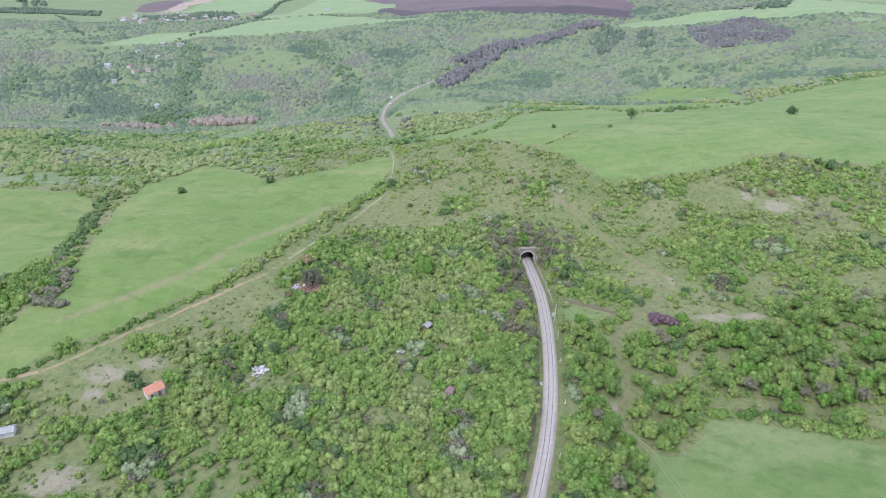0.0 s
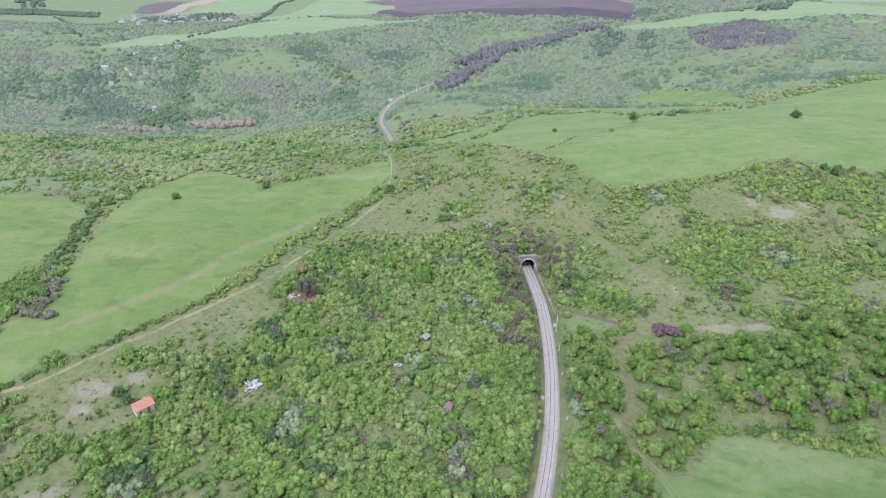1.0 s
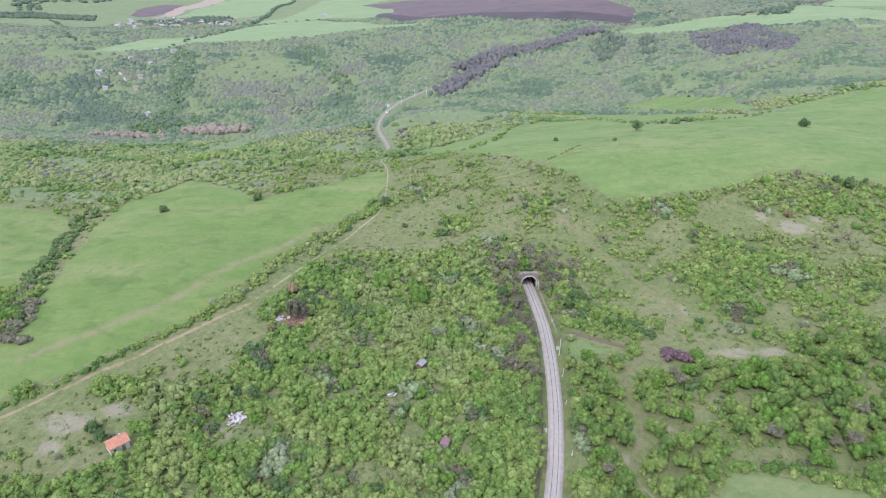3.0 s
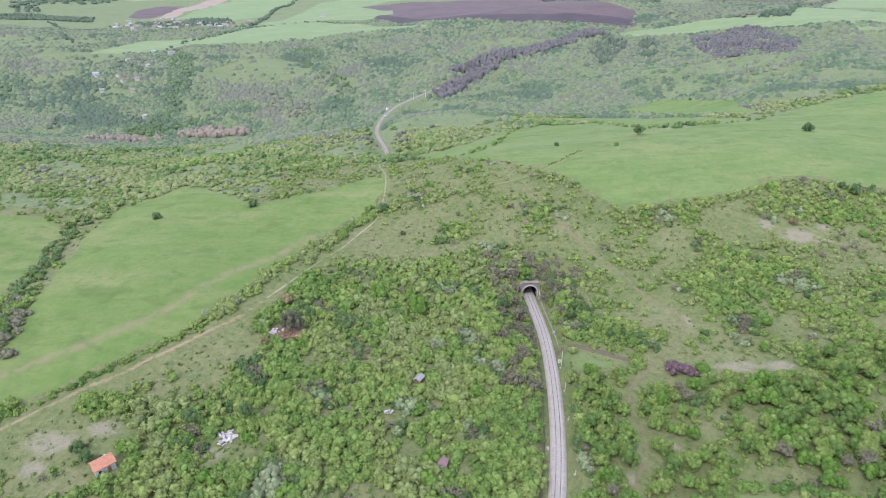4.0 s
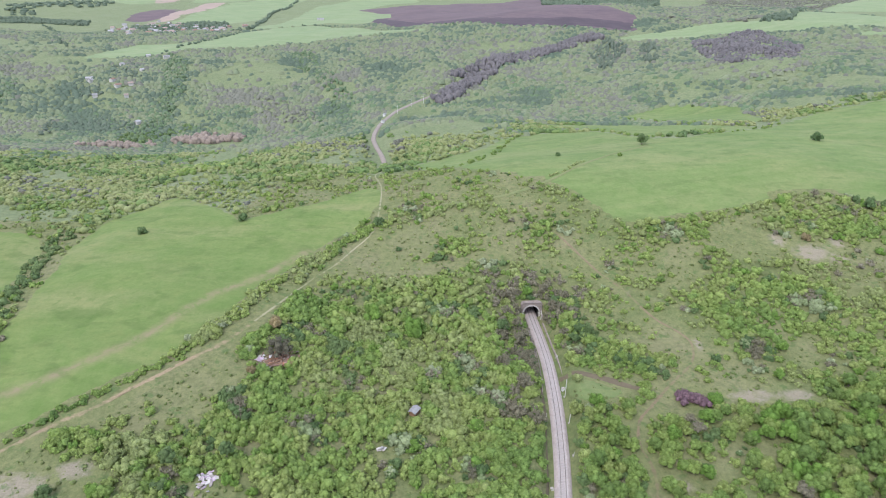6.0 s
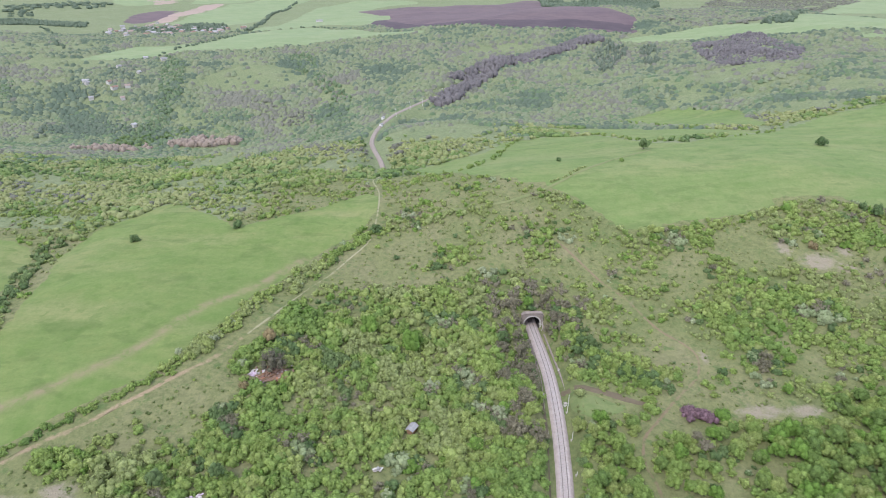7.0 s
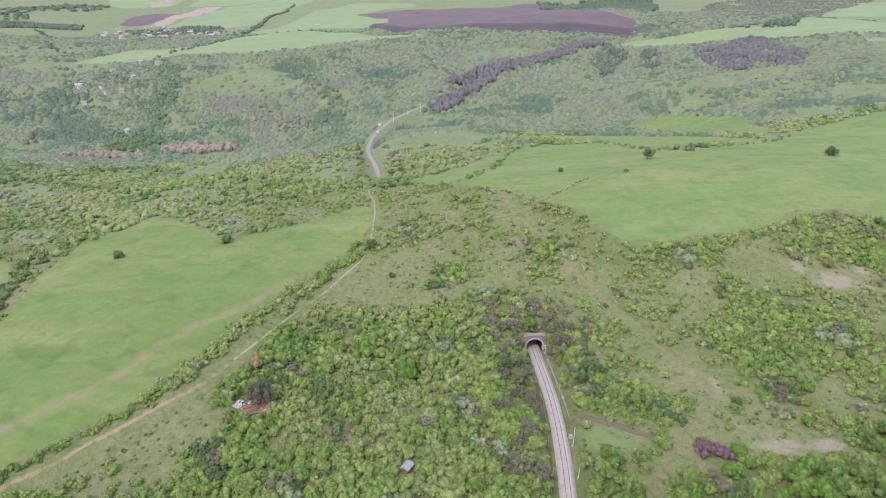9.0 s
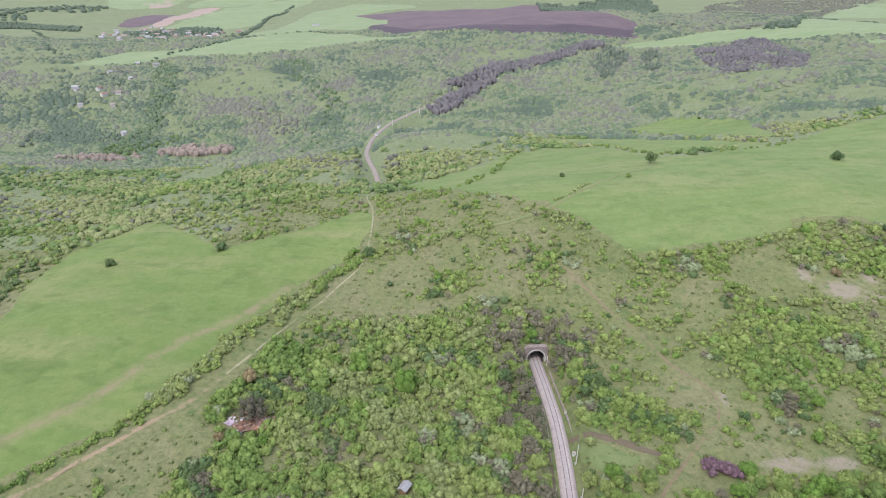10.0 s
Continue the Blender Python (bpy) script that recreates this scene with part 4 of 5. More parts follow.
def foliage(centres, radii, tints, leaves, leaf, lobes=5, squash=1.0, skyward=0.1, mass=BALL, slim=0.9):
    """Crowns of many plants: rounded, uneven lobes heaped to a dome, rough with small leaf clumps. slim: how broad a clump is. Returns corners, tints and triangles."""
    m = len(centres)
    k = np.arange(lobes)
    high = np.clip((k[None] + 0.4) / max(1, lobes) + rng.normal(0, 0.1, (m, lobes)), 0, 1)
    if lobes == 1:
        high = rng.uniform(0.1, 0.9, (m, 1))
    round_at = rng.uniform(0, 6.283, (m, 1)) + k[None] * 2.4 + rng.normal(0, 0.4, (m, lobes))
    out = 0.68 * np.sqrt(1 - 0.88 * high ** 2) * rng.uniform(0.75, 1.15, (m, lobes))
    lobe_at = np.stack([out * np.cos(round_at), out * np.sin(round_at), 0.2 + 0.66 * high], -1)
    lobe_r = rng.uniform(0.24, 0.44, (m, lobes)) * (1.1 if lobes < 5 else 1.0)
    lobe_at = np.concatenate([np.broadcast_to([0.0, 0.0, 0.34], (m, 1, 3)), lobe_at], 1)
    lobe_r = np.concatenate([rng.uniform(0.6, 0.74, (m, 1)), lobe_r], 1)
    co, tri = mass
    turn = rng.uniform(0, 6.283, (m, lobes + 1, 1))
    shape = np.stack([co[:, 0] * np.cos(turn) - co[:, 1] * np.sin(turn), co[:, 0] * np.sin(turn) + co[:, 1] * np.cos(turn), np.broadcast_to(co[:, 2], (m, lobes + 1, len(co)))], -1)
    bare = slim < 0.5
    rough = rng.uniform(0.7, 1.2, (m, lobes + 1, len(co))) * (0.6 if bare else 1.0)
    cv = (lobe_at[:, :, None] + shape * (lobe_r[..., None] * rough)[..., None]) * [1, 1, squash]
    cv = (centres[:, None, None, :] + cv * radii[:, None, None, None]).reshape(-1, 3)
    cf = (np.arange(m * (lobes + 1))[:, None, None] * len(co) + tri[None]).reshape(-1, 3)
    tint = np.repeat(tints, (lobes + 1) * len(co))
    if not leaves:
        return cv, tint, cf
    # leaf clumps
    pick = rng.integers(0, lobes + 1, (m, leaves))
    rows = np.arange(m)[:, None]
    way = rng.normal(0, 1, (m, leaves, 3))
    way[..., 2] = np.abs(way[..., 2]) - 0.25
    way = unit(unit(way) + 0.7 * (lobe_at[rows, pick] - [0, 0, 0.3]))
    at = (lobe_at[rows, pick] + way * (lobe_r[rows, pick] * rng.uniform(0.5 if bare else 0.92, 1.3, (m, leaves)))[..., None]) * [1, 1, squash]
    p = centres[:, None, :] + at * radii[:, None, None]
    n = unit(way + rng.normal(0, 0.85, way.shape) + np.array([0, 0, skyward]))
    a = unit(np.cross(n, rng.normal(0, 1, n.shape)))
    b = np.cross(n, a)
    size = (leaf * radii[:, None] * rng.uniform(0.6, 1.4, (m, leaves)))[..., None]
    corners = np.stack([p + a * size, p - a * size * 0.6 + b * size * slim, p - a * size * 0.6 - b * size * slim], 2).reshape(-1, 3)
    lf = np.arange(len(corners)).reshape(-1, 3) + len(cv)
    return np.concatenate([cv, corners]), np.concatenate([tint, np.repeat(tints, leaves * 3)]), np.concatenate([cf, lf])


def mounds(centres, radii, tints, squash):
    """Low rounded shrubs far off: soft uneven mounds that run out into the grass."""
    m, sides = len(centres), 7
    a = np.arange(sides) * 6.2832 / sides
    turn = rng.uniform(0, 6.2832, (m, 1))
    rings = [np.stack([np.zeros((m, 1)) + rng.normal(0, 0.12, (m, 1)), rng.normal(0, 0.12, (m, 1)), rng.uniform(0.85, 1.1, (m, 1))], -1)]
    for far, up, spread in ((0.5, 0.8, 0.16), (1.0, 0.0, 0.22)):
        d = far * rng.uniform(1 - spread, 1 + spread, (m, sides))
        rings.append(np.stack([d * np.cos(a + turn), d * np.sin(a + turn), up * rng.uniform(0.75, 1.2, (m, sides)) - 0.1 * (up == 0)], -1))
    co = centres[:, None] + np.concatenate(rings, 1) * [1, 1, squash] * radii[:, None, None]
    i, j = np.arange(sides), (np.arange(sides) + 1) % sides
    tri = np.concatenate([np.stack([0 * i, 1 + i, 1 + j], 1), np.stack([1 + i, 1 + sides + i, 1 + sides + j], 1), np.stack([1 + i, 1 + sides + j, 1 + j], 1)])
    n = 1 + 2 * sides
    return co.reshape(-1, 3), np.repeat(tints, n), (np.arange(m)[:, None, None] * n + tri[None]).reshape(-1, 3)


def leaf_mesh(name, made, mat):
    co, tint, tri = made
    me = bpy.data.meshes.new(name)
    me.vertices.add(len(co))
    me.vertices.foreach_set("co", co.astype(np.float32).ravel())
    me.loops.add(tri.size)
    me.loops.foreach_set("vertex_index", tri.astype(np.int32).ravel())
    me.polygons.add(len(tri))
    me.polygons.foreach_set("loop_start", np.arange(0, tri.size, 3, dtype=np.int32))
    me.polygons.foreach_set("loop_total", np.full(len(tri), 3, dtype=np.int32))
    me.polygons.foreach_set("use_smooth", np.ones(len(tri), bool))
    at = me.attributes.new("tint", "FLOAT", "POINT")
    at.data.foreach_set("value", tint.astype(np.float32))
    me.materials.append(mat)
    me.update(calc_edges=True)
    return me


def lumps(x, y, size, seed):
    """A soft random pattern, about 0 to 1, with patches of that size."""
    v = 0
    for k in range(6):
        a = seed * 1.7 + k * 2.4
        s = size * (0.55 + 0.23 * k)
        v = v + np.sin((x * math.cos(a) + y * math.sin(a)) / s * 2.2 + seed + k + 0.9 * np.sin((y * math.cos(a) - x * math.sin(a)) / s * 1.3))
    return 0.5 + v / 7


def scatter(x0, x1, y0, y1, spacing):
    """Uneven places, one in each cell of the land."""
    xs, ys = np.meshgrid(np.arange(x0, x1, spacing), np.arange(y0, y1, spacing))
    j = rng.uniform(-0.5, 0.5, (2, *xs.shape)) * spacing
    return (xs + j[0]).ravel(), (ys + j[1]).ravel()


FIELDS = [FIELD_LEFT, FIELD_FAR_LEFT, PASTURE, STRIP_UPPER, STRIP_LOWER, FIELD_NEAR, CROP_LEFT, CROP_MIDDLE, PLOUGH, CROP_RIGHT, CROP_FAR, SALMON, BROWN, PINK, CROP_TOP] + [patch_ring(x, y, 1.4 * rx, 1.3 * ry, s) for x, y, rx, ry, s in BARE_SPOTS[:3]]
KEEP_OFF = ((RAIL_LINE, 4.6), (FAR_LINE, 6.5), (smooth_line(ROAD_LEFT, 6), 5.5), (smooth_line(FOOT_LEFT, 8), 2.6), (smooth_line(ROAD_RIGHT, 5), 2.2), (smooth_line(RUTS, 5), 2.2))
SPOTS = ((-90.2, 144.7, 3.9), (-61.4, 156.7, 3.5), (-55.5, 209, 6.8), (-15.3, 171, 2.2), (-6, 186.5, 3.2), (2, 150.1, 2.4), (-125.5, 128.5, 4), (88, 197, 6), (41, 251, 4.5), (46, 204, 2.5), (49, 213, 3.2), (55.3, 210.3, 3.4), (62.2, 208.2, 3.2), (69.1, 205.7, 2.8)) + tuple((x, y - 4, 7) for x, y in FAR_HOUSES)


def free(x, y, margin=0.0):
    """Where plants may stand: outside the fields, off the railway, the tracks and the buildings."""
    ok = np.ones(x.shape, bool)
    for poly in FIELDS:
        ok &= ~inside(poly, x, y)
    for line, w in KEEP_OFF:
        d, _ = distance_to(line, x, y)
        ok &= (d > w + margin) | ((y > 258.5) & (line is RAIL_LINE))
    for sx, sy, sr in SPOTS:
        ok &= np.hypot(x - sx, y - sy) > sr + margin
    return ok


def seen_wedge(x, y, slack=46):
    return np.abs(x) < 0.80 * (y - 20) + slack


def plant(name, label, category, x, y, radius, leaves, leaf, mat, lobes=4, squash=1.0, tints=None, skyward=0.1, patches=12, slim=0.9):
    """Many plants of one kind as one mesh; those farther off have fewer, broader leaf clumps."""
    tints = np.clip(rng.uniform(0, 0.26, len(x)) + 0.95 * lumps(x, y, 1.5 * patches, 41) - 0.22 + 0.25 * np.clip((y - 235) / 80, 0, 1) + 0.22 * np.exp(-((x + 12) / 40) ** 2 - ((y - 222) / 40) ** 2), 0, 0.9) if tints is None else tints
    at = np.stack([x, y, ground_z(x, y) - 0.15], 1)
    made = None
    for q, more, count, wide in ((y < 225, 4, leaves, 1.0), (y >= 225, 0, int(0.3 * leaves), 1.45)):
        if lobes < 3:
            q, more, count, wide = (y > -1) if more else (y < -1), 0, leaves, 1.0
        if q.any():
            b = foliage(at[q], radius[q], tints[q], count, leaf * wide, lobes + more, squash, skyward, slim=slim) if leaves else mounds(at[q], radius[q], tints[q], squash)
            made = b if made is None else tuple(np.concatenate([m, o + (len(made[0]) if i == 2 else 0)]) for i, (m, o) in enumerate(zip(made, b)))
    return tagged(new(name, leaf_mesh(name, made, mat)), label, category, kind="stuff")


def shared(x, y, r, shares, size=9):
    """Deals the plants out to kinds by their shares, in patches."""
    mixing = 0.3
    u = mixing * rng.uniform(0, 1, len(x)) + (1 - mixing) * (lumps(x, y, size, 21) * 1.6 - 0.3)
    u = np.argsort(np.argsort(u)) / max(1, len(u))
    out, lo = [], 0
    for s in shares:
        k = (u >= lo) & (u < lo + s)
        out.append((x[k], y[k], r[k]))
        lo += s
    return out


# how thick the scrub stands: ellipses of x, y, two radii, share of ground covered
WEST = [(-78, 112, 30, 9, 0.5), (-114, 124, 14, 7, 0.55), (-110.3, 156.3, 23, 10, 0.12), (-78.6, 198.3, 14, 14, 0.2), (-90.6, 183.7, 23, 13, 0.2), (-112, 142, 19, 8, 0.18), (-111.2, 153.2, 20, 9, 0.04), (-104, 113, 13, 7, 0.12), (-17, 168.8, 12, 4, 0.35), (-8, 154.7, 6, 4, 0.4),
        (-18, 139, 7, 4, 0.5), (-56.1, 151.3, 9, 4, 0.2), (-44.1, 193.3, 6, 4, 0.3), (-18.9, 196.5, 8, 3, 0.4), (-75.5, 200.1, 14, 9, 0.12)]
NORTH = [(-19.5, 283.1, 22, 22, 0.06), (51.5, 295, 19, 11, 0.6), (4, 289.8, 17, 8, 0.6), (84.5, 295.3, 24, 16, 0.55), (27.7, 272.2, 16, 12, 0.9), (-12.8, 254.9, 32, 14, 0.92), (-42.3, 250.8, 14, 15, 0.55),
         (99.6, 278.9, 21, 11, 0.5), (-7.7, 322.6, 19, 6, 0.75), (56.7, 334.8, 21, 5, 0.5), (23.3, 330.8, 19, 6, 0.4)]
EAST = [(115.5, 304.8, 25, 9, 0.95), (163.8, 313.6, 16, 7, 0.75), (130.6, 299.1, 8, 8, 0.95), (145.7, 289.5, 18, 16, 0.1), (171.8, 276.7, 14, 9, 0.2), (174, 257, 11, 7, 0.3), (165.7, 292.6, 10, 10, 0.75), (132.7, 245.5, 24, 17, 0.92),
        (163, 237, 18, 18, 0.88), (197, 291, 15, 13, 0.75), (94.5, 234.9, 18, 17, 0.24), (88.6, 264.9, 15, 11, 0.3)]
EAST_NEAR = [(99.1, 206.3, 14, 7, 0.14), (112.1, 199.7, 16, 6, 0.06), (65.4, 220.1, 16, 9, 1), (51.6, 245.5, 9, 14, 1), (59.1, 175.7, 23, 15, 1), (114.1, 171.9, 27, 14, 1), (101, 152.3, 13, 3.2, 0.05), (69.2, 144.6, 6, 3, 0.05), (149.7, 171.7, 34, 22, 1), (107, 161.8, 8, 3, 0.6),
             (128.5, 147.5, 15, 3, 0.04), (145.7, 140.8, 12, 3.5, 0.05), (101.9, 174.5, 6, 4, 0.12), (74.9, 162.1, 4, 6, 0.15), (54.3, 201.8, 8, 5.5, 0.02), (64.1, 200.6, 7, 4, 0.03)]


def cover(x, y):
    west = x < np.interp(y, [90, 256], [20, 41])
    c = np.where(west, 0.97, 0.6)
    c = np.where(~west & (y < 190), 0.97, c)
    c = np.where((y > 262) & (x < 110), 0.3, c)
    c = np.where((x < -60) & (y > 225), 0.25, c)
    for ex, ey, rx, ry, share in WEST + NORTH + EAST + EAST_NEAR:
        d = ((x - ex) / rx) ** 2 + ((y - ey) / ry) ** 2
        c = c + (share - c) * np.clip((1.3 - d) / 0.6, 0, 1)
    return c


x, y = scatter(-260, 330, 84, 415, 2.4)
k = seen_wedge(x, y) & free(x, y)
x, y = x[k], y[k]
c = cover(x, y)
k = rng.uniform(0, 1, len(x)) < np.where(c > 0.9, c - 0.3 * (lumps(x, y, 9, 3) < 0.37), np.clip(c + 1.2 * (lumps(x, y, 11, 3) - 0.5) * np.minimum(1, 2.2 * c), 0, 1))
x, y, c = x[k], y[k], c[k]
r = rng.uniform(1.0, 2.6, len(x)) * (0.6 + 0.58 * c) * (0.8 + 0.4 * lumps(x, y, 14, 5))
under = (x > 47) & (y < 192)
r = np.where(under, 0.62 * r, r)
k = ~under | (rng.uniform(0, 1, len(x)) < 0.6)
x, y, c, r = x[k], y[k], c[k], r[k]
for sx, sy, sr in SPOTS:
    k = np.hypot(x - sx, y - sy) > sr * 0.75 + 0.75 * r
    x, y, c, r = x[k], y[k], c[k], r[k]
# grey leafless thicket round the tunnel mouth and along the cutting
d_rail, _ = distance_to(RAIL_LINE, x, y)
k = (d_rail > 3.6 + 0.8 * r) | (y > 258.5)
x, y, c, r, d_rail = x[k], y[k], c[k], r[k], d_rail[k]
grey = (((d_rail < 18) & (x < 41) & (y > 185)) | ((np.hypot((x - 44) / 1.3, y - 259) < 17))) & (rng.uniform(0, 1, len(x)) < 0.44)
plant("leafless_thicket", "grey-brown leafless thicket around the tunnel mouth", "shrub", x[grey], y[grey], r[grey] * 1.2, 420, 0.13, TWIGS, 4, 1.15, slim=0.3)
x, y, r = x[~grey], y[~grey], r[~grey]

lone = rng.uniform(0, 1, len(x)) < 0.025
lime = x[lone], y[lone], r[lone] * 1.1
x, y, r = x[~lone], y[~lone], r[~lone]
deal = shared(x, y, r, (0.53, 0.23, 0.11, 0.07, 0.035, 0.025))
plant("scrub", "dense yellow-green spring scrub", "shrub", *deal[0], 120, 0.095, LEAF)
plant("scrub", "fresh green bushes", "shrub", *deal[1], 120, 0.095, LEAF, tints=rng.uniform(0.1, 0.38, len(deal[1][0])))
plant("scrub", "dark green bushes among lighter ones", "shrub", *deal[3], 120, 0.095, DARK_LEAF)
plant("scrub", "pale olive bushes", "shrub", *deal[2], 120, 0.095, LEAF, tints=rng.uniform(0.55, 0.75, len(deal[2][0])))
plant("scrub", "bright lime-green bushes", "shrub", *lime, 120, 0.095, LIME)
plant("scrub", "grey leafless bushes", "shrub", *deal[4], 300, 0.13, TWIGS, slim=0.3)
plant("scrub", "bushes in pale blossom", "shrub", *deal[5], 130, 0.08, BLOSSOM)

# low tufts and seedling shrubs in the open grass
x, y = scatter(-230, 300, 95, 415, 2.0)
k = seen_wedge(x, y) & free(x, y) & (cover(x, y) < 0.75) & (rng.uniform(0, 1, len(x)) < 0.36 + 0.7 * np.clip(lumps(x, y, 13, 51) - 0.35, 0, 1))
x, y = x[k], y[k]
plant("grass_tufts", "low tufts and seedling shrubs in rough grass", "grass", x, y, 0.3 + 0.85 * rng.uniform(0, 1, len(x)) ** 2, 4, 0.3, TUFT_LEAF, 0, 0.8)


def hedge(points, width, spacing, r0, r1, mat, label, leaves=84, share=1.0):
    line = smooth_line(points, spacing)
    n = max(1, int(width / spacing))
    p = np.repeat(line, n, 0) + rng.normal(0, 0.3, (len(line) * n, 2)) * [width, spacing]
    keep = rng.uniform(0, 1, len(p)) < share * np.clip(0.6 + 1.2 * (lumps(p[:, 0], p[:, 1], 8, 31)), 0, 1)
    p = p[keep]
    plant("hedgerow", label, "hedge", p[:, 0], p[:, 1], rng.uniform(r0, r1, len(p)), leaves if line[:, 1].min() < 380 else 8, 0.1, mat, 4 if line[:, 1].min() < 380 else 2, 1.0)


hedge([(78, 146.5), (85.9, 148.6), (95, 148.2), (103.1, 148.9), (109.2, 147.1), (116.3, 143.8), (125.5, 140.6), (134.6, 137.7), (151.8, 130.9), (165, 125)], 2.6, 1.4, 1.1, 2.3, LEAF, "uneven low hedge along the top of the small meadow", 120, 0.95)
hedge([(98, 148.8), (109.2, 147.6), (117.4, 144.4), (127.5, 140.1), (139.7, 135.8)], 2.6, 3.5, 1.0, 1.8, TWIGS, "greyish shrubs in the low hedge", 120, 0.7)
hedge([(-140, 152), (-128, 163), (-116.6, 174.7), (-101.8, 192.3), (-89.2, 204.4), (-80.6, 220.1)], 3.2, 1.6, 0.6, 1.6, LEAF, "low uneven hedge of shrubs along the dirt road", share=0.9)
hedge([(-83.7, 215.4), (-76.3, 234.2), (-72, 246.2), (-59.6, 269.7), (-47.5, 290.2), (-33.8, 310.4), (-25.9, 316.9)], 7, 2.2, 1.2, 2.3, LEAF, "wide green hedge between meadow and footpath")
hedge([(-83.7, 215.4), (-74.1, 243.5), (-59.6, 269.7), (-47.5, 290.2)], 6, 4.5, 1.0, 2.2, BLOSSOM, "blossoming bushes in the hedge", share=0.4)
hedge([(-154, 196), (-158, 212), (-166, 235), (-173.8, 257.3), (-185.3, 291.3), (-189.6, 315.3), (-184.5, 336.7)], 9, 3, 1.3, 2.6, DARK_LEAF, "uneven line of dark shrubs between two meadows", share=0.7)
hedge([(-150, 190), (-157.7, 213.7), (-163, 224)], 10, 3, 1.6, 3.0, TWIGS, "grey-purple leafless thicket at the meadow's edge")
hedge([(-21.8, 427.5), (8.6, 386.5), (29.6, 422.5), (40.6, 435.9), (59, 492.2), (82.8, 526.5), (124.8, 519.4), (139.8, 461.2), (147.2, 442.6)], 6, 4, 1.4, 2.8, MID_LEAF, "shrubs along the edge of the pasture", 40, 0.8)
hedge([(64.2, 350.9), (74.1, 360.5), (86.2, 372.9)], 3, 1.8, 0.7, 1.5, LEAF, "short row of bushes along the pasture track", 60)
hedge([(56, 258), (56.5, 249), (58, 240), (64, 229), (74, 217), (80, 211.5)], 7, 2.3, 1.5, 2.7, DARK_LEAF, "dark green thicket along the bank of the cutting", 120, 0.9)
hedge([(159.8, 616.5), (195.2, 588.1), (220.7, 525.4), (233.5, 458.8)], 5, 5, 1.8, 3.2, MID_LEAF, "hedge between two pastures", 40, 0.8)
hedge([(146.6, 444.4), (185.1, 442.5), (233.5, 458.8), (264.7, 493.8)], 3, 5, 1.2, 2.4, MID_LEAF, "thin hedge at the lower edge of a pasture", 40, 0.7)
hedge([(281.7, 505.4), (330.5, 527.8), (379, 540), (476.2, 581.8)], 8, 5, 1.5, 3.0, MID_LEAF, "shrubs at the upper edge of the pasture", 40)

# hillsides farther off
GRASSY = [(-5, 555, 46, 34), (-15, 690, 38, 18), (300, 735, 64, 36), (390, 605, 46, 24), (-255, 690, 52, 14), (-188, 520, 17, 30), (-178, 446, 14, 20), (-168, 408, 22, 13), (-255, 910, 75, 55),
          (-720, 1120, 130, 90), (-72, 457, 24, 13), (234, 838, 24, 18), (-450, 690, 14, 22), (320, 560, 26, 20), (90, 1010, 60, 30), (70, 645, 55, 16), (335, 650, 40, 18), (440, 720, 55, 24), (200, 800, 26, 16), (-130, 830, 26, 26), (-560, 980, 70, 40)]


def open_land(x, y):
    ok = np.ones(x.shape)
    for ex, ey, rx, ry in GRASSY:
        d = ((x - ex) / rx) ** 2 + ((y - ey) / ry) ** 2
        ok = np.where(d < 1, 0.1, ok)
    return ok


# zones that get more of the dark thickets, and zones that get more grey scrub
DARK_ZONES = [(-518, 790), (-444, 784), (-456, 688), (-406, 751), (-356, 718), (-372, 884), (-350, 845), (-329, 807), (-414, 971), (-227, 988), (-187, 898), (-127, 743), (-72, 576), (60, 720), (121, 730), (245, 677), (285, 682), (-73, 936), (-498, 850)]
GREY_ZONES = [(93, 859), (130, 845), (109, 1016), (19, 980), (-271, 837), (-129, 857), (-628, 955), (-322, 1012), (364, 696), (163, 1019), (-199, 788), (416, 826), (245, 825)]


def slope_plants(x0, x1, y0, y1, spacing, r0, r1, fullness, lap=45):
    """Places of shrubs on the far slopes: thick in hollows and gullies, thin on knolls; with radii and a mark from the
    darkest kind (0) to the grey leafless kind (1).
    """
    x, y = scatter(x0, x1, y0 - lap, y1 + lap, spacing)
    shifted = y + 2 * lap * (lumps(x, y, 50, 77) - 0.5) + rng.uniform(-0.5, 0.5, len(x)) * lap
    k = (shifted > y0) & (shifted < y1) & seen_wedge(x, y) & free(x, y) & ((y > 412) | (x < -105))
    x, y = x[k], y[k]
    high = hummocks(x, y)
    k = rng.uniform(0, 1, len(x)) < open_land(x, y) * np.clip(fullness - 0.45 * high + 0.9 * (lumps(x, y, 24, 8) - 0.5) + 0.8 * (lumps(x, y, 80, 18) - 0.5), 0.15, 1)
    x, y, high = x[k], y[k], high[k]
    kind_mark = 0.36 * rng.uniform(0, 1, len(x)) + 0.34 * lumps(x, y, 55, 21) + 0.34 * lumps(x, y, 17, 27) + 0.2 * (0.5 + 0.5 * high)
    for dx, dy in DARK_ZONES:
        kind_mark = kind_mark - 0.25 * np.exp(-((x - dx) / 26) ** 2 - ((y - dy) / 34) ** 2)
    for dx, dy in GREY_ZONES:
        kind_mark = kind_mark + 0.2 * np.exp(-((x - dx) / 34) ** 2 - ((y - dy) / 40) ** 2)
    return x, y, rng.uniform(r0, r1, len(x)) * (1.05 - 0.22 * high), np.argsort(np.argsort(kind_mark)) / len(x)


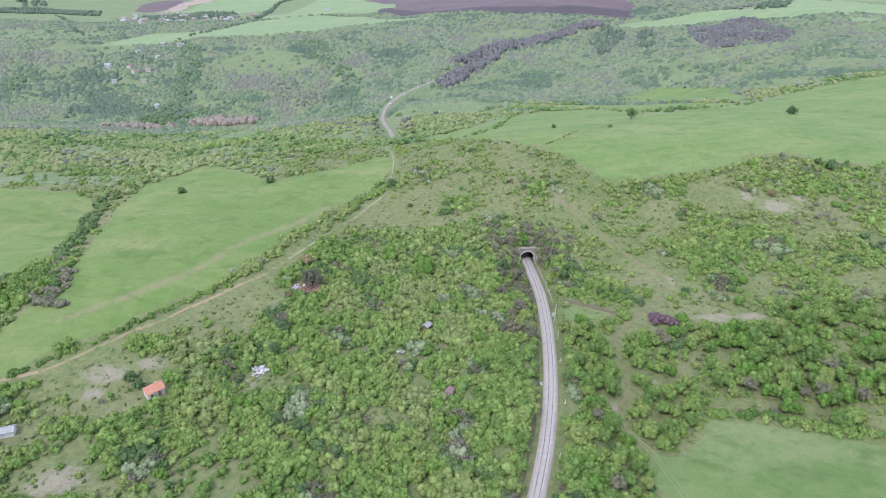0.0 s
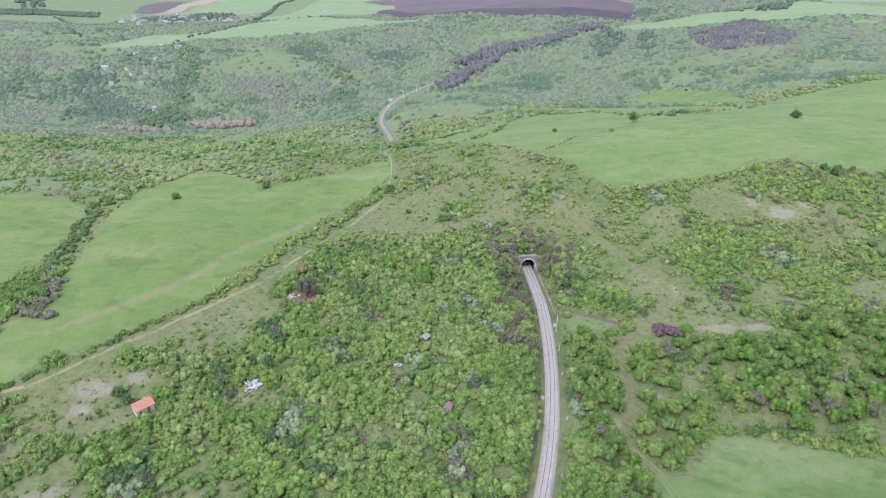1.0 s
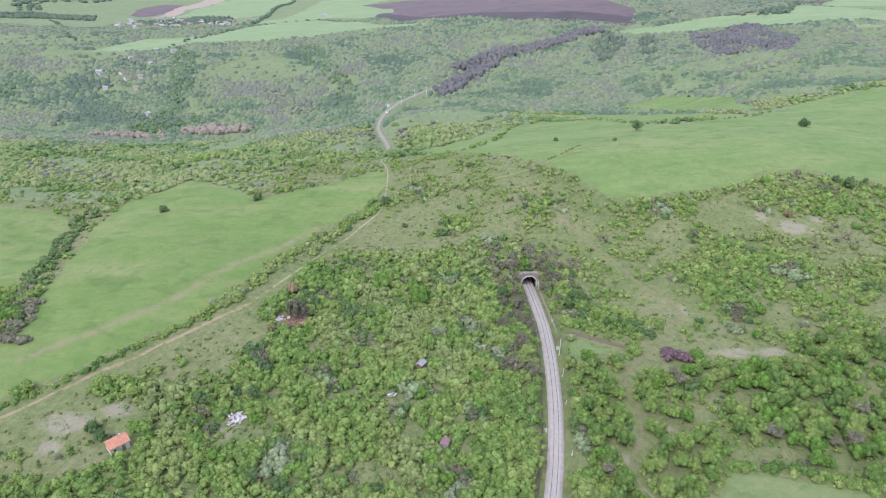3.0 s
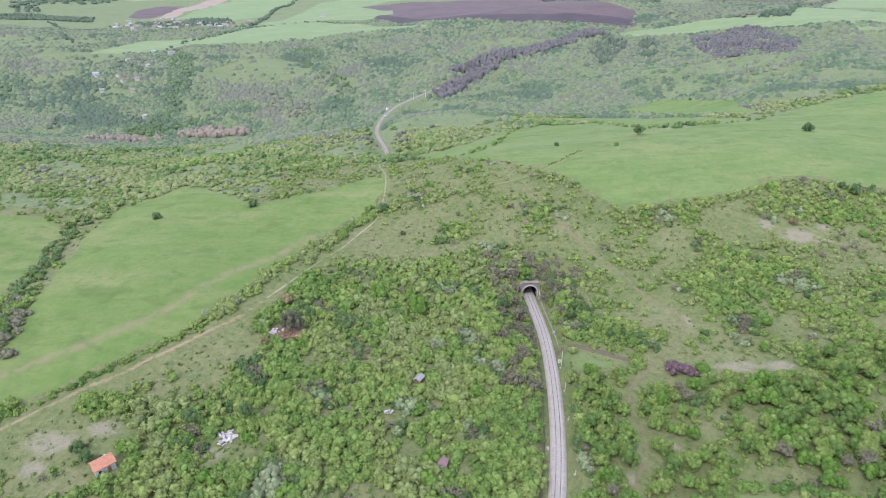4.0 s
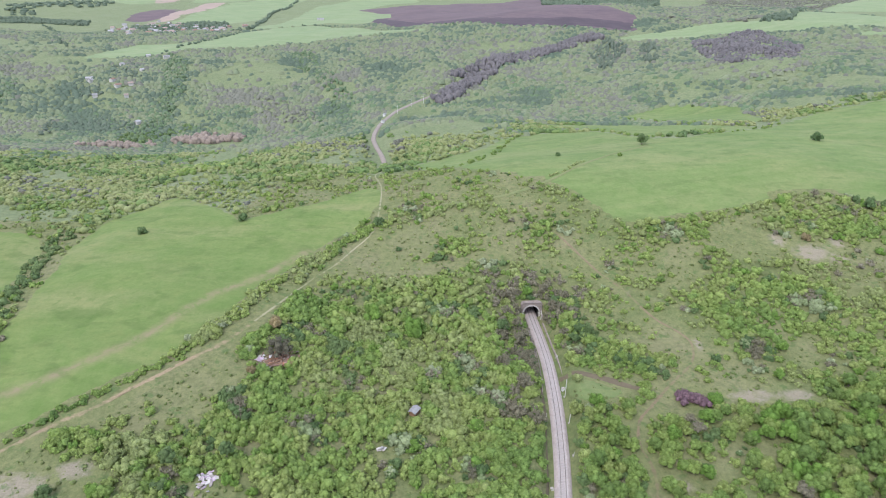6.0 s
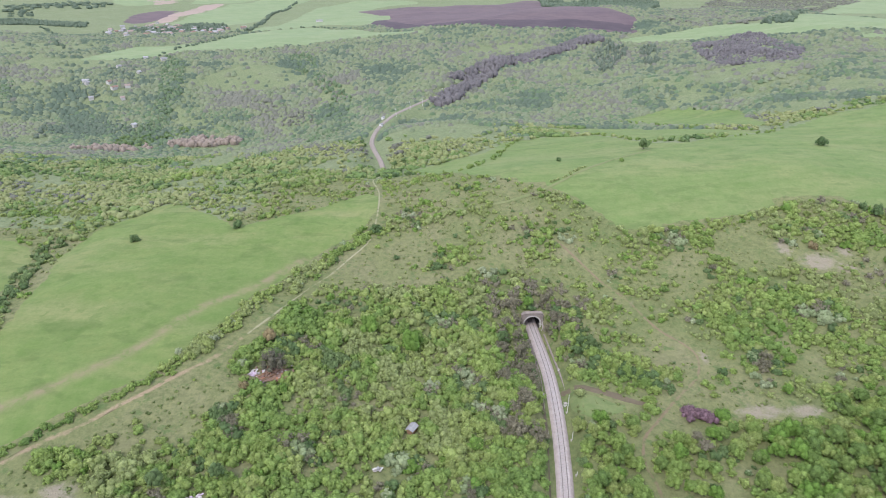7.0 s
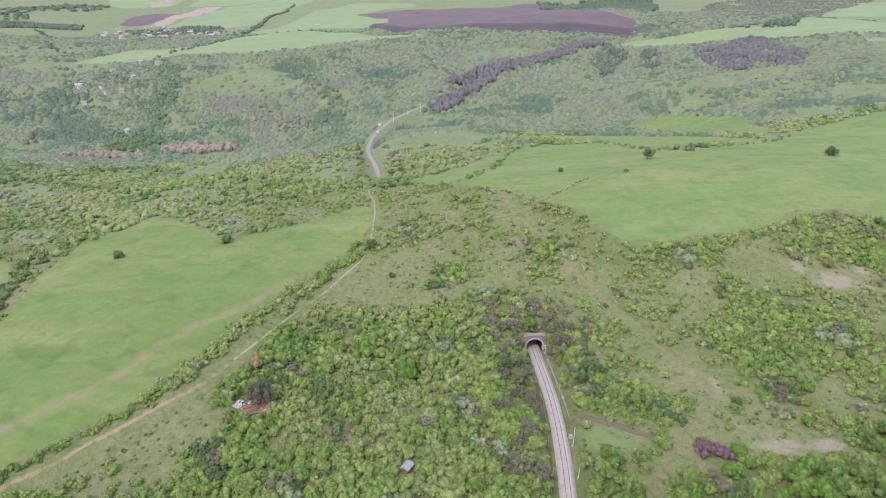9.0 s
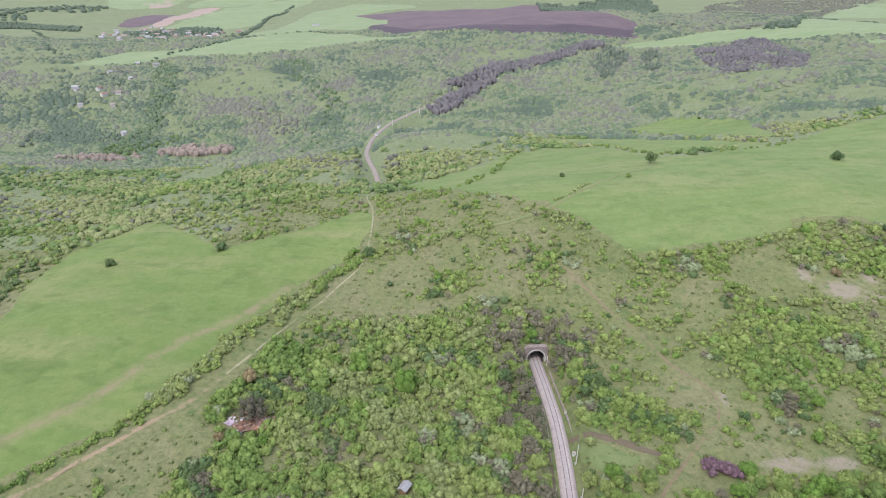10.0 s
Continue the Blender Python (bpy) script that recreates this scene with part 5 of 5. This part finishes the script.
def slope_kind(name, label, category, made, lo, hi, leaves, mat, lobes, squash):
    x, y, r, mark = made
    k = (mark >= lo) & (mark < hi)
    u = (mark[k] - lo) / (hi - lo)
    plant(name, label, category, x[k], y[k], r[k], leaves, 0.15, mat, lobes, squash, tints=np.clip(0.75 * u + rng.uniform(-0.04, 0.06, k.sum()), 0, 0.85))


made = slope_plants(-430, 470, 330, 545, 3.8, 1.6, 3.7, 0.78)
for lo, hi, mat, label in ((0, 0.08, DARK_LEAF, "dark green scrub in the hollows"), (0.08, 0.34, FRESH_LEAF, "fresh green scrub on the hillside"), (0.34, 0.95, HILL_LEAF, "olive-green scrub on the hillside"), (0.95, 1, HAZED_TWIGS, "grey leafless scrub on the hillside")):
    slope_kind("hill_scrub", label, "shrub", made, lo, hi, 8, mat, 2, 0.8)
# the farther shrubs use the leaf colours with haze mixed in
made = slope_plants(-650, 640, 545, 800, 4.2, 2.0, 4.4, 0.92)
for lo, hi, mat, label in ((0, 0.22, HAZED_DARK, "dark green scrub in the hollows"), (0.22, 0.36, HAZED_GULLY_LEAF, "green thicket in the folds of the slope"), (0.36, 0.86, HAZED_LEAF, "scrub on the slope, greyed for distance haze"), (0.86, 1, HAZED_TWIGS, "grey leafless scrub on the slope")):
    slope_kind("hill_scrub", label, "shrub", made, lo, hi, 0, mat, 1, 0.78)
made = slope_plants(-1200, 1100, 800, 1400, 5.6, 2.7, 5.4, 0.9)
for lo, hi, mat, label in ((0, 0.24, HAZED_DARK, "distant dark woodland"), (0.24, 0.84, HAZED_LEAF, "distant scrub in green greyed for haze"), (0.84, 1, HAZED_TWIGS, "distant leafless woodland")):
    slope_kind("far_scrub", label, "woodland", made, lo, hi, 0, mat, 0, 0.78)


def wood(poly, spacing, r0, r1, mat, label, leaves=16, squash=1.1):
    p = np.array(poly, float)
    x, y = scatter(p[:, 0].min(), p[:, 0].max(), p[:, 1].min(), p[:, 1].max(), spacing)
    k = inside(poly, x, y) & (lumps(x, y, 4.5 * spacing, len(label)) > 0.2)
    plant("woodland", label, "woodland", x[k], y[k], rng.uniform(r0, r1, k.sum()), max(1, leaves // 5), 0.16, mat, 1, squash)


wood([(-306.9, 700.2), (-294, 718), (-226.4, 722.4), (-222.6, 703.7), (-261, 691.5)], 4.5, 4.6, 7.2, ROSE_TWIGS, "reddish leafless thicket in the valley")
wood([(-368.5, 622.4), (-361.4, 659.6), (-315.9, 684.6), (-311.9, 670.3), (-342.6, 637.1)], 4.5, 4, 6.2, ROSE_TWIGS, "dull reddish leafless thicket")
wood([(-8, 740), (16, 790), (46, 848), (72, 868), (82.5, 835.6), (56.2, 801.8), (25.9, 740.4), (8, 718)], 4.4, 3.8, 6.2, HAZED_GREY_WOOD, "dark grey leafless wood on the railway bank", 16, 1.4)
wood([(15, 840.9), (22, 865), (61.7, 910.4), (102.6, 941.4), (155.7, 973.1), (204.1, 1010.4), (255.3, 1046.2), (262.4, 1021.6), (204.8, 978.8), (156, 935), (102.3, 894.1), (62, 872)], 4.4, 3.8, 6.2, HAZED_GREY_WOOD, "dark grey leafless wood along the far railway", 16, 1.4)
wood([(371.8, 962), (420.7, 984.5), (481, 998), (479.3, 911.6), (481.7, 853.7), (424.1, 763), (389, 770), (341.8, 755.6), (357.4, 857.8)], 5, 3.2, 5, HAZED_GREY_WOOD, "grey leafless wood on the far slope", 16, 1.3)
wood([(-436.6, 1036.8), (-378.7, 966.4), (-342.5, 847.8), (-330, 772.8), (-329.3, 688.3), (-346.5, 677.2), (-354.8, 772.9), (-378.6, 859.3)], 6, 2.8, 4.6, HAZED_GULLY_LEAF, "fresh green trees along a gully")
wood([(-247.2, 1038.8), (-213, 1062), (-170.6, 938.8), (-110.3, 806.9), (-104.2, 649.9), (-129, 595), (-135.7, 722.5), (-135.6, 806.7), (-206.1, 939.3)], 7, 2.6, 4.4, HAZED_GULLY_LEAF, "green trees in a winding gully")
wood([(-608.4, 847), (-586.7, 889), (-557.4, 820.8), (-566.1, 777.1)], 7, 3, 5, HAZED_GULLY_LEAF, "green trees in a hollow of the far slope")
wood([(-520.2, 876.6), (-479.8, 889.4), (-444.3, 832.2), (-474.5, 828.5)], 6.5, 2.4, 4, HAZED_DARK_SCRUB, "dark scrub round the scattered houses")
wood([(-449.4, 690), (-485.7, 772.1), (-392.9, 764.2), (-347.5, 735.1), (-371.8, 717.2), (-444.4, 725.4)], 7, 2.4, 4, HAZED_DARK_SCRUB, "dark band of scrub on the slope")
wood([(-488.4, 949.9), (-450.8, 978.9), (-418.2, 899.5), (-452.3, 891.9)], 6.5, 2.4, 4, HAZED_DARK_SCRUB, "dark trees beside the scattered houses")
wood([(-242, 829), (-167.5, 808.8), (-135.7, 722.5), (-175.7, 725.9), (-221, 775.5)], 8, 2, 3.6, HAZED_TWIGS, "greyish thicket on the slope")
wood([(220.1, 947.7), (264.5, 1009.9), (287.4, 976.5), (257.8, 899.6), (216.1, 845.3)], 6.5, 2.6, 3.8, HAZED_DARK_SCRUB, "dark pines on the far slope", 16, 2.3)
wood([(301.8, 973.6), (332, 991.9), (307.9, 883.9), (277.1, 857.3)], 6.5, 2.6, 3.8, HAZED_DARK_SCRUB, "dark pines on the far slope", 16, 2.3)
wood([(-1400, 1653), (-1114, 1744), (-980, 1692), (-893, 1650), (-852, 1563), (-978, 1595), (-1400, 1556)], 8, 4.5, 6.5, HAZED_DARK, "dark blue-green wood on the skyline", 10)
wood([(403, 2630), (462, 2348), (695, 2794), (920, 2813), (752, 2183), (500, 1700), (390, 1400), (360, 1700), (349, 2156)], 18, 8, 12, HAZED_DARK, "far dark pine wood", 10)
wood([(509.6, 1043.2), (576, 1125), (600, 1090), (557.1, 1032)], 8, 4, 6.5, HAZED_DARK, "dark copse at the edge of a far field")
wood([(-740, 1560), (-690, 1440), (-600, 1330), (-490, 1480), (-520, 1600), (-640, 1680)], 9.5, 4, 6.5, HAZED_DARK, "trees between the village houses", 10)
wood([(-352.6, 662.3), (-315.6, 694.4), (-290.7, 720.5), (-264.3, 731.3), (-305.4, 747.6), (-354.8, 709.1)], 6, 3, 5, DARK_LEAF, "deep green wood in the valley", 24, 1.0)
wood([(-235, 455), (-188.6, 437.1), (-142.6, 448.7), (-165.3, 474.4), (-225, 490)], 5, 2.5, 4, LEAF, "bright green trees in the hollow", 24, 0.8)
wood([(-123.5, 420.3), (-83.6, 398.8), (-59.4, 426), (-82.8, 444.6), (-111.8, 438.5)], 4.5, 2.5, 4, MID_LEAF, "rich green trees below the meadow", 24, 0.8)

wood([(372, 1156), (620, 1620), (1040, 2510), (1462, 3017), (2027, 2956), (1221, 2050), (900, 1560), (640, 1180), (506, 1070), (410, 1123)], 17, 5, 9, HAZED_TWIGS, "grey-brown scrub on the far ridge", 10, 0.5)
wood([(-665, 1215), (-769, 1483), (-663, 1383), (-563, 1208)], 11, 4, 7, HAZED_LEAF, "green scrub below the village", 10, 0.6)
wood([(-1406, 2118), (-1486, 2423), (-1285, 2396), (-1154, 2338), (-1152, 2148), (-1146, 1868), (-1188, 1788)], 30, 9, 16, HAZED_DARK, "far dark wood on the horizon hills", 10, 0.6)
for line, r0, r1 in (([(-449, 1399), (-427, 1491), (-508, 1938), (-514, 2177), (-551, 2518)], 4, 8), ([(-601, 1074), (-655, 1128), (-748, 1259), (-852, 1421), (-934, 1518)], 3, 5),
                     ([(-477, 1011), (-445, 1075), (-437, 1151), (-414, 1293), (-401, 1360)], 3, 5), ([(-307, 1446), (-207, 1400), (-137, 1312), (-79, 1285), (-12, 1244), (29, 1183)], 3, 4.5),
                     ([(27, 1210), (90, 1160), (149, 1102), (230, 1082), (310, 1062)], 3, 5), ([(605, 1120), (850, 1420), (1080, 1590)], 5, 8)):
    hedge(line, 8, 9, r0, r1, HAZED_DARK, "distant line of trees between fields", 14, 0.8)

# ---- single trees ----


def tree_kind(radius, height, mat, seed, leaves, name, label, lobes=8, stem=True):
    """A tree at the origin: a tapered trunk with limbs, and a crown of lobes in leaf clumps."""
    rs = random.Random(seed)
    radius *= 0.86
    ob = tagged(new(name), label, "tree" if name == "tree" else "shrub")
    slim = 0.25 if mat in (TWIGS, DARK_TWIGS) else 0.9
    crown = foliage(np.array([[0, 0, max(0.1, height - 1.5 * radius)]]), np.array([radius]), np.array([0.1 + 0.5 * rs.random()]), leaves, 0.06 if slim > 0.5 else 0.12, lobes, 1.22, 0.1, BALL, slim)
    c = new("crown", leaf_mesh("crown", crown, mat))
    c.parent = ob
    bm = bmesh.new()
    top = height - radius * 0.7
    tube(bm, (0, 0, -0.4), (0.1, 0.05, top * 0.55), 0.055 * radius + 0.05, 0.04 * radius + 0.03)
    tube(bm, (0.1, 0.05, top * 0.55), (0, 0.1, top), 0.04 * radius + 0.03, 0.03)
    for i in range(5):
        a = i * 1.26 + rs.random()
        tube(bm, (0.08, 0.05, top * (0.35 + 0.1 * i)), (0.62 * radius * math.cos(a), 0.62 * radius * math.sin(a), top * (0.62 + 0.1 * i)), 0.03 * radius + 0.02, 0.02, 5)
    part("trunk", bm, BARK, ob)
    return ob


KIND_LOOKS = ((LEAF, "rounded yellow-green tree in the thicket"), (LEAF, "fresh green rounded tree in the thicket"), (MID_LEAF, "mid-green tree among lighter ones"), (LEAF, "light green bushy tree in the thicket"), (LIME, "bright lime-green tree in the thicket"),
              (LEAF, "yellow-green leafy tree beside the meadow"), (TWIGS, "grey leafless tree among green ones"), (MID_LEAF, "deep green rounded tree in the thicket"), (LEAF, "pale olive tree in the thicket"), (BLOSSOM, "tree in pale spring blossom"))
KINDS = [tree_kind(2.8, 4.3 + 0.2 * i, mat, i, 720, "tree", label, 14) for i, (mat, label) in enumerate(KIND_LOOKS)]
tx, ty = scatter(47, 225, 88, 200, 4.1)
edge, _ = distance_to(np.array(FIELD_NEAR + FIELD_NEAR[:1], float), tx, ty)
k = seen_wedge(tx, ty) & (ty < np.where((tx > 96) & (tx < 134), 190, np.where(tx > 100, 200, 194))) & free(tx, ty, 1.0) & ((edge > 4.5) | ((edge > 2.4) & (tx < 82))) & (rng.uniform(0, 1, len(tx)) < cover(tx, ty) * np.where(lumps(tx, ty, 12, 61) > 0.3, 0.97, 0.6))
tx, ty = tx[k], ty[k]
order = np.argsort(np.hypot(tx - 70, ty - 120))
for i, j in enumerate(order[:298]):
    deep = tx[j] > 104
    kind = KINDS[(0, 1, 3, 5, 7, 2, 1, 8, 5, 4, 0, 3, 7, 1, 8, 0, 2, 3, 5, 1, 2, 0, 6)[i % 23] if not deep else (1, 7, 4, 0, 7, 1, 2, 4, 5, 3, 0, 2, 1, 7, 8, 4, 5, 1, 6)[i % 19]]
    s = float(rng.uniform(0.7, 1.16)) * (1.18 if deep else 1.0)
    copy_thing(kind, pose(tx[j], ty[j], float(ground_z(tx[j], ty[j])) - 0.1, 0, 0, (i * 77) % 360) @ Matrix.Diagonal((s, s, s * float(rng.uniform(0.85, 1.1)), 1)))
rest = order[298:]
for mat, label, k in ((LEAF, "rounded green trees in a dense wood", rest[::2]), (MID_LEAF, "deep green trees in a dense wood", rest[1::2])):
    if len(k):
        plant("wood_trees", label, "woodland", tx[k], ty[k], rng.uniform(2.2, 3.2, len(k)), 220, 0.08, mat, 7, 1.25)
for kind in KINDS:
    for o in (*kind.children_recursive, kind):
        bpy.data.objects.remove(o)


def lone_tree(x, y, radius, height, mat, label, seed, leaves=480, lobes=14, name="tree"):
    ob = tree_kind(radius, height, mat, seed, leaves, name, label, lobes)
    ob.matrix_world = pose(*on_land(x, y), 0, 0, seed * 40)


for i, (x, y, r, h, mat, label) in enumerate((
        (135.2, 420, 4.6, 7.5, DARK_LEAF, "round dark tree standing alone on the pasture edge"), (240.9, 405.7, 4.2, 5.6, DARK_LEAF, "dark round tree alone on the pasture"),
        (-144.9, 306.5, 2.8, 3.6, DARK_LEAF, "dark round bush alone on the meadow"), (109.8, 382.1, 1.8, 2.2, LEAF, "small bush alone on the pasture"), (74.6, 391.2, 2.0, 2.2, DARK_LEAF, "low dark bush on the pasture"),
        (-99.9, 322.3, 3.2, 3.6, DARK_LEAF, "dark bush at the meadow's top edge"), (-24.7, 237.9, 4.9, 7.0, LIME, "bright lime-green rounded tree"), (-7.9, 228.6, 5.6, 7.6, LIME, "large round fresh green tree"),
        (39.7, 259.9, 2.6, 5.5, LIME, "fresh green tree above the tunnel mouth"), (-17.5, 291.5, 1.7, 2.2, DARK_LEAF, "small dark bush on the grassy slope"), (186.8, 312.7, 2.6, 5.6, TWIGS, "grey leafless tree on the hilltop"),
        (208, 303, 3.0, 5.0, DARK_LEAF, "dark round tree on the hillside"), (255.1, 632.2, 1.8, 2.6, DARK_LEAF, "small dark bush on a far pasture"), (-28.8, 315.2, 3.6, 5.0, DARK_LEAF, "dark round bush at the footpath's bend"),
        (94.4, 195.2, 3.2, 5.2, LIME, "bright green rounded tree beside purple shrubs"), (129.6, 221.4, 2.6, 4.4, LIME, "rounded lime-green bush on the slope"), (-53.5, 209.5, 5.6, 8.6, DARK_TWIGS, "dark bare tree growing from the ruin"), (-64, 210, 2.2, 3.6, BLOSSOM, "pale blossoming tree beside the ruin"), (-61, 200.5, 2.0, 2.8, RUST, "brownish budding bush beside the ruin"), (-59, 226, 3.0, 5.0, RUST, "rusty budding tree behind the ruin"),
        (-100.3, 150.3, 2.4, 4.2, DARK_LEAF, "dark bushy tree behind the small house"), (-96.2, 147.3, 2.2, 3.8, DARK_LEAF, "dark bushy tree behind the small house"), (-72.8, 161.5, 3.0, 7.0, DARK_LEAF, "tall dark green tree"),
        (-57.5, 164.1, 2.6, 7.0, DARK_LEAF, "tall slender grey-green tree"), (121.3, 207, 2.2, 3.6, LIME, "fresh green bush on open grass"),
        (168.8, 283.7, 2.6, 3.4, RUST, "orange-brown budding bush on the hillside"), (122.6, 276.3, 2.2, 3.2, TWIGS, "grey rounded leafless bush on the slope"), (171, 260, 2.0, 2.8, TWIGS, "grey leafless bush on the hillside"))):
    lone_tree(x, y, r, h, mat, label, i)
for i, (x, y, r, h, mat) in enumerate(((33, 251, 2.6, 5.5, TWIGS), (29, 246, 2.8, 5.5, TWIGS), (34.5, 260, 2.8, 5, TWIGS), (28, 258, 3, 5, TWIGS), (49.5, 254, 2.6, 5.5, TWIGS), (53.5, 250, 2.8, 5, TWIGS), (55, 259, 3, 5, TWIGS),
        (36, 265, 2.6, 4.5, TWIGS), (47, 263, 2.6, 5, TWIGS), (33, 238, 2.8, 6, TWIGS), (32, 228, 2.6, 5.5, TWIGS), (33.5, 217, 2.6, 5, TWIGS), (27, 236, 3, 5.5, DARK_LEAF), (31, 205, 2.6, 5, TWIGS), (36.3, 243, 1.7, 3, LIME),
        (52, 242, 2.8, 5, LEAF), (57, 236, 3, 5, DARK_LEAF), (60, 229, 3, 5, LEAF), (65, 224, 2.8, 4.6, LEAF), (70, 219, 2.8, 4.5, LEAF), (75, 213, 2.4, 4, LEAF), (54, 230, 2.6, 5, DARK_LEAF), (51, 234, 2.4, 4.6, TWIGS), (61, 235, 2.6, 4.5, DARK_LEAF))):
    lone_tree(x, y, r, h, mat, "grey-brown leafless tree beside the railway cutting" if mat is TWIGS else "leafy green tree on the cutting's bank", 80 + i, 520, 11)
for i in range(13):
    x, y = 84 + 7.5 * ((i * 0.381) % 1), 195.4 + 4 * ((i * 0.618) % 1)
    lone_tree(x, y, 2.1 + 0.4 * (i % 3), 3.6, PURPLE, "dark purple-leaved shrub in a thicket", 50 + i, 200, 6, "shrub")

# ---- sleepers ----
bed = smooth_line(RAIL, 0.62)
way = np.gradient(bed, axis=0)
bm = bmesh.new()
box(bm, -1.3, 1.3, -0.13, 0.13, -0.15, 0.045)
me = bpy.data.meshes.new("sleeper")
bm.to_mesh(me)
bm.free()
me.materials.append(SLEEPER)
for p, d in list(zip(bed, way))[-296:]:
    ob = new("sleeper", me)
    ob.parent = railway
    ob.matrix_basis = pose(p[0], p[1], RAIL_Z, 0, 0, math.degrees(math.atan2(d[1], d[0])) - 90)
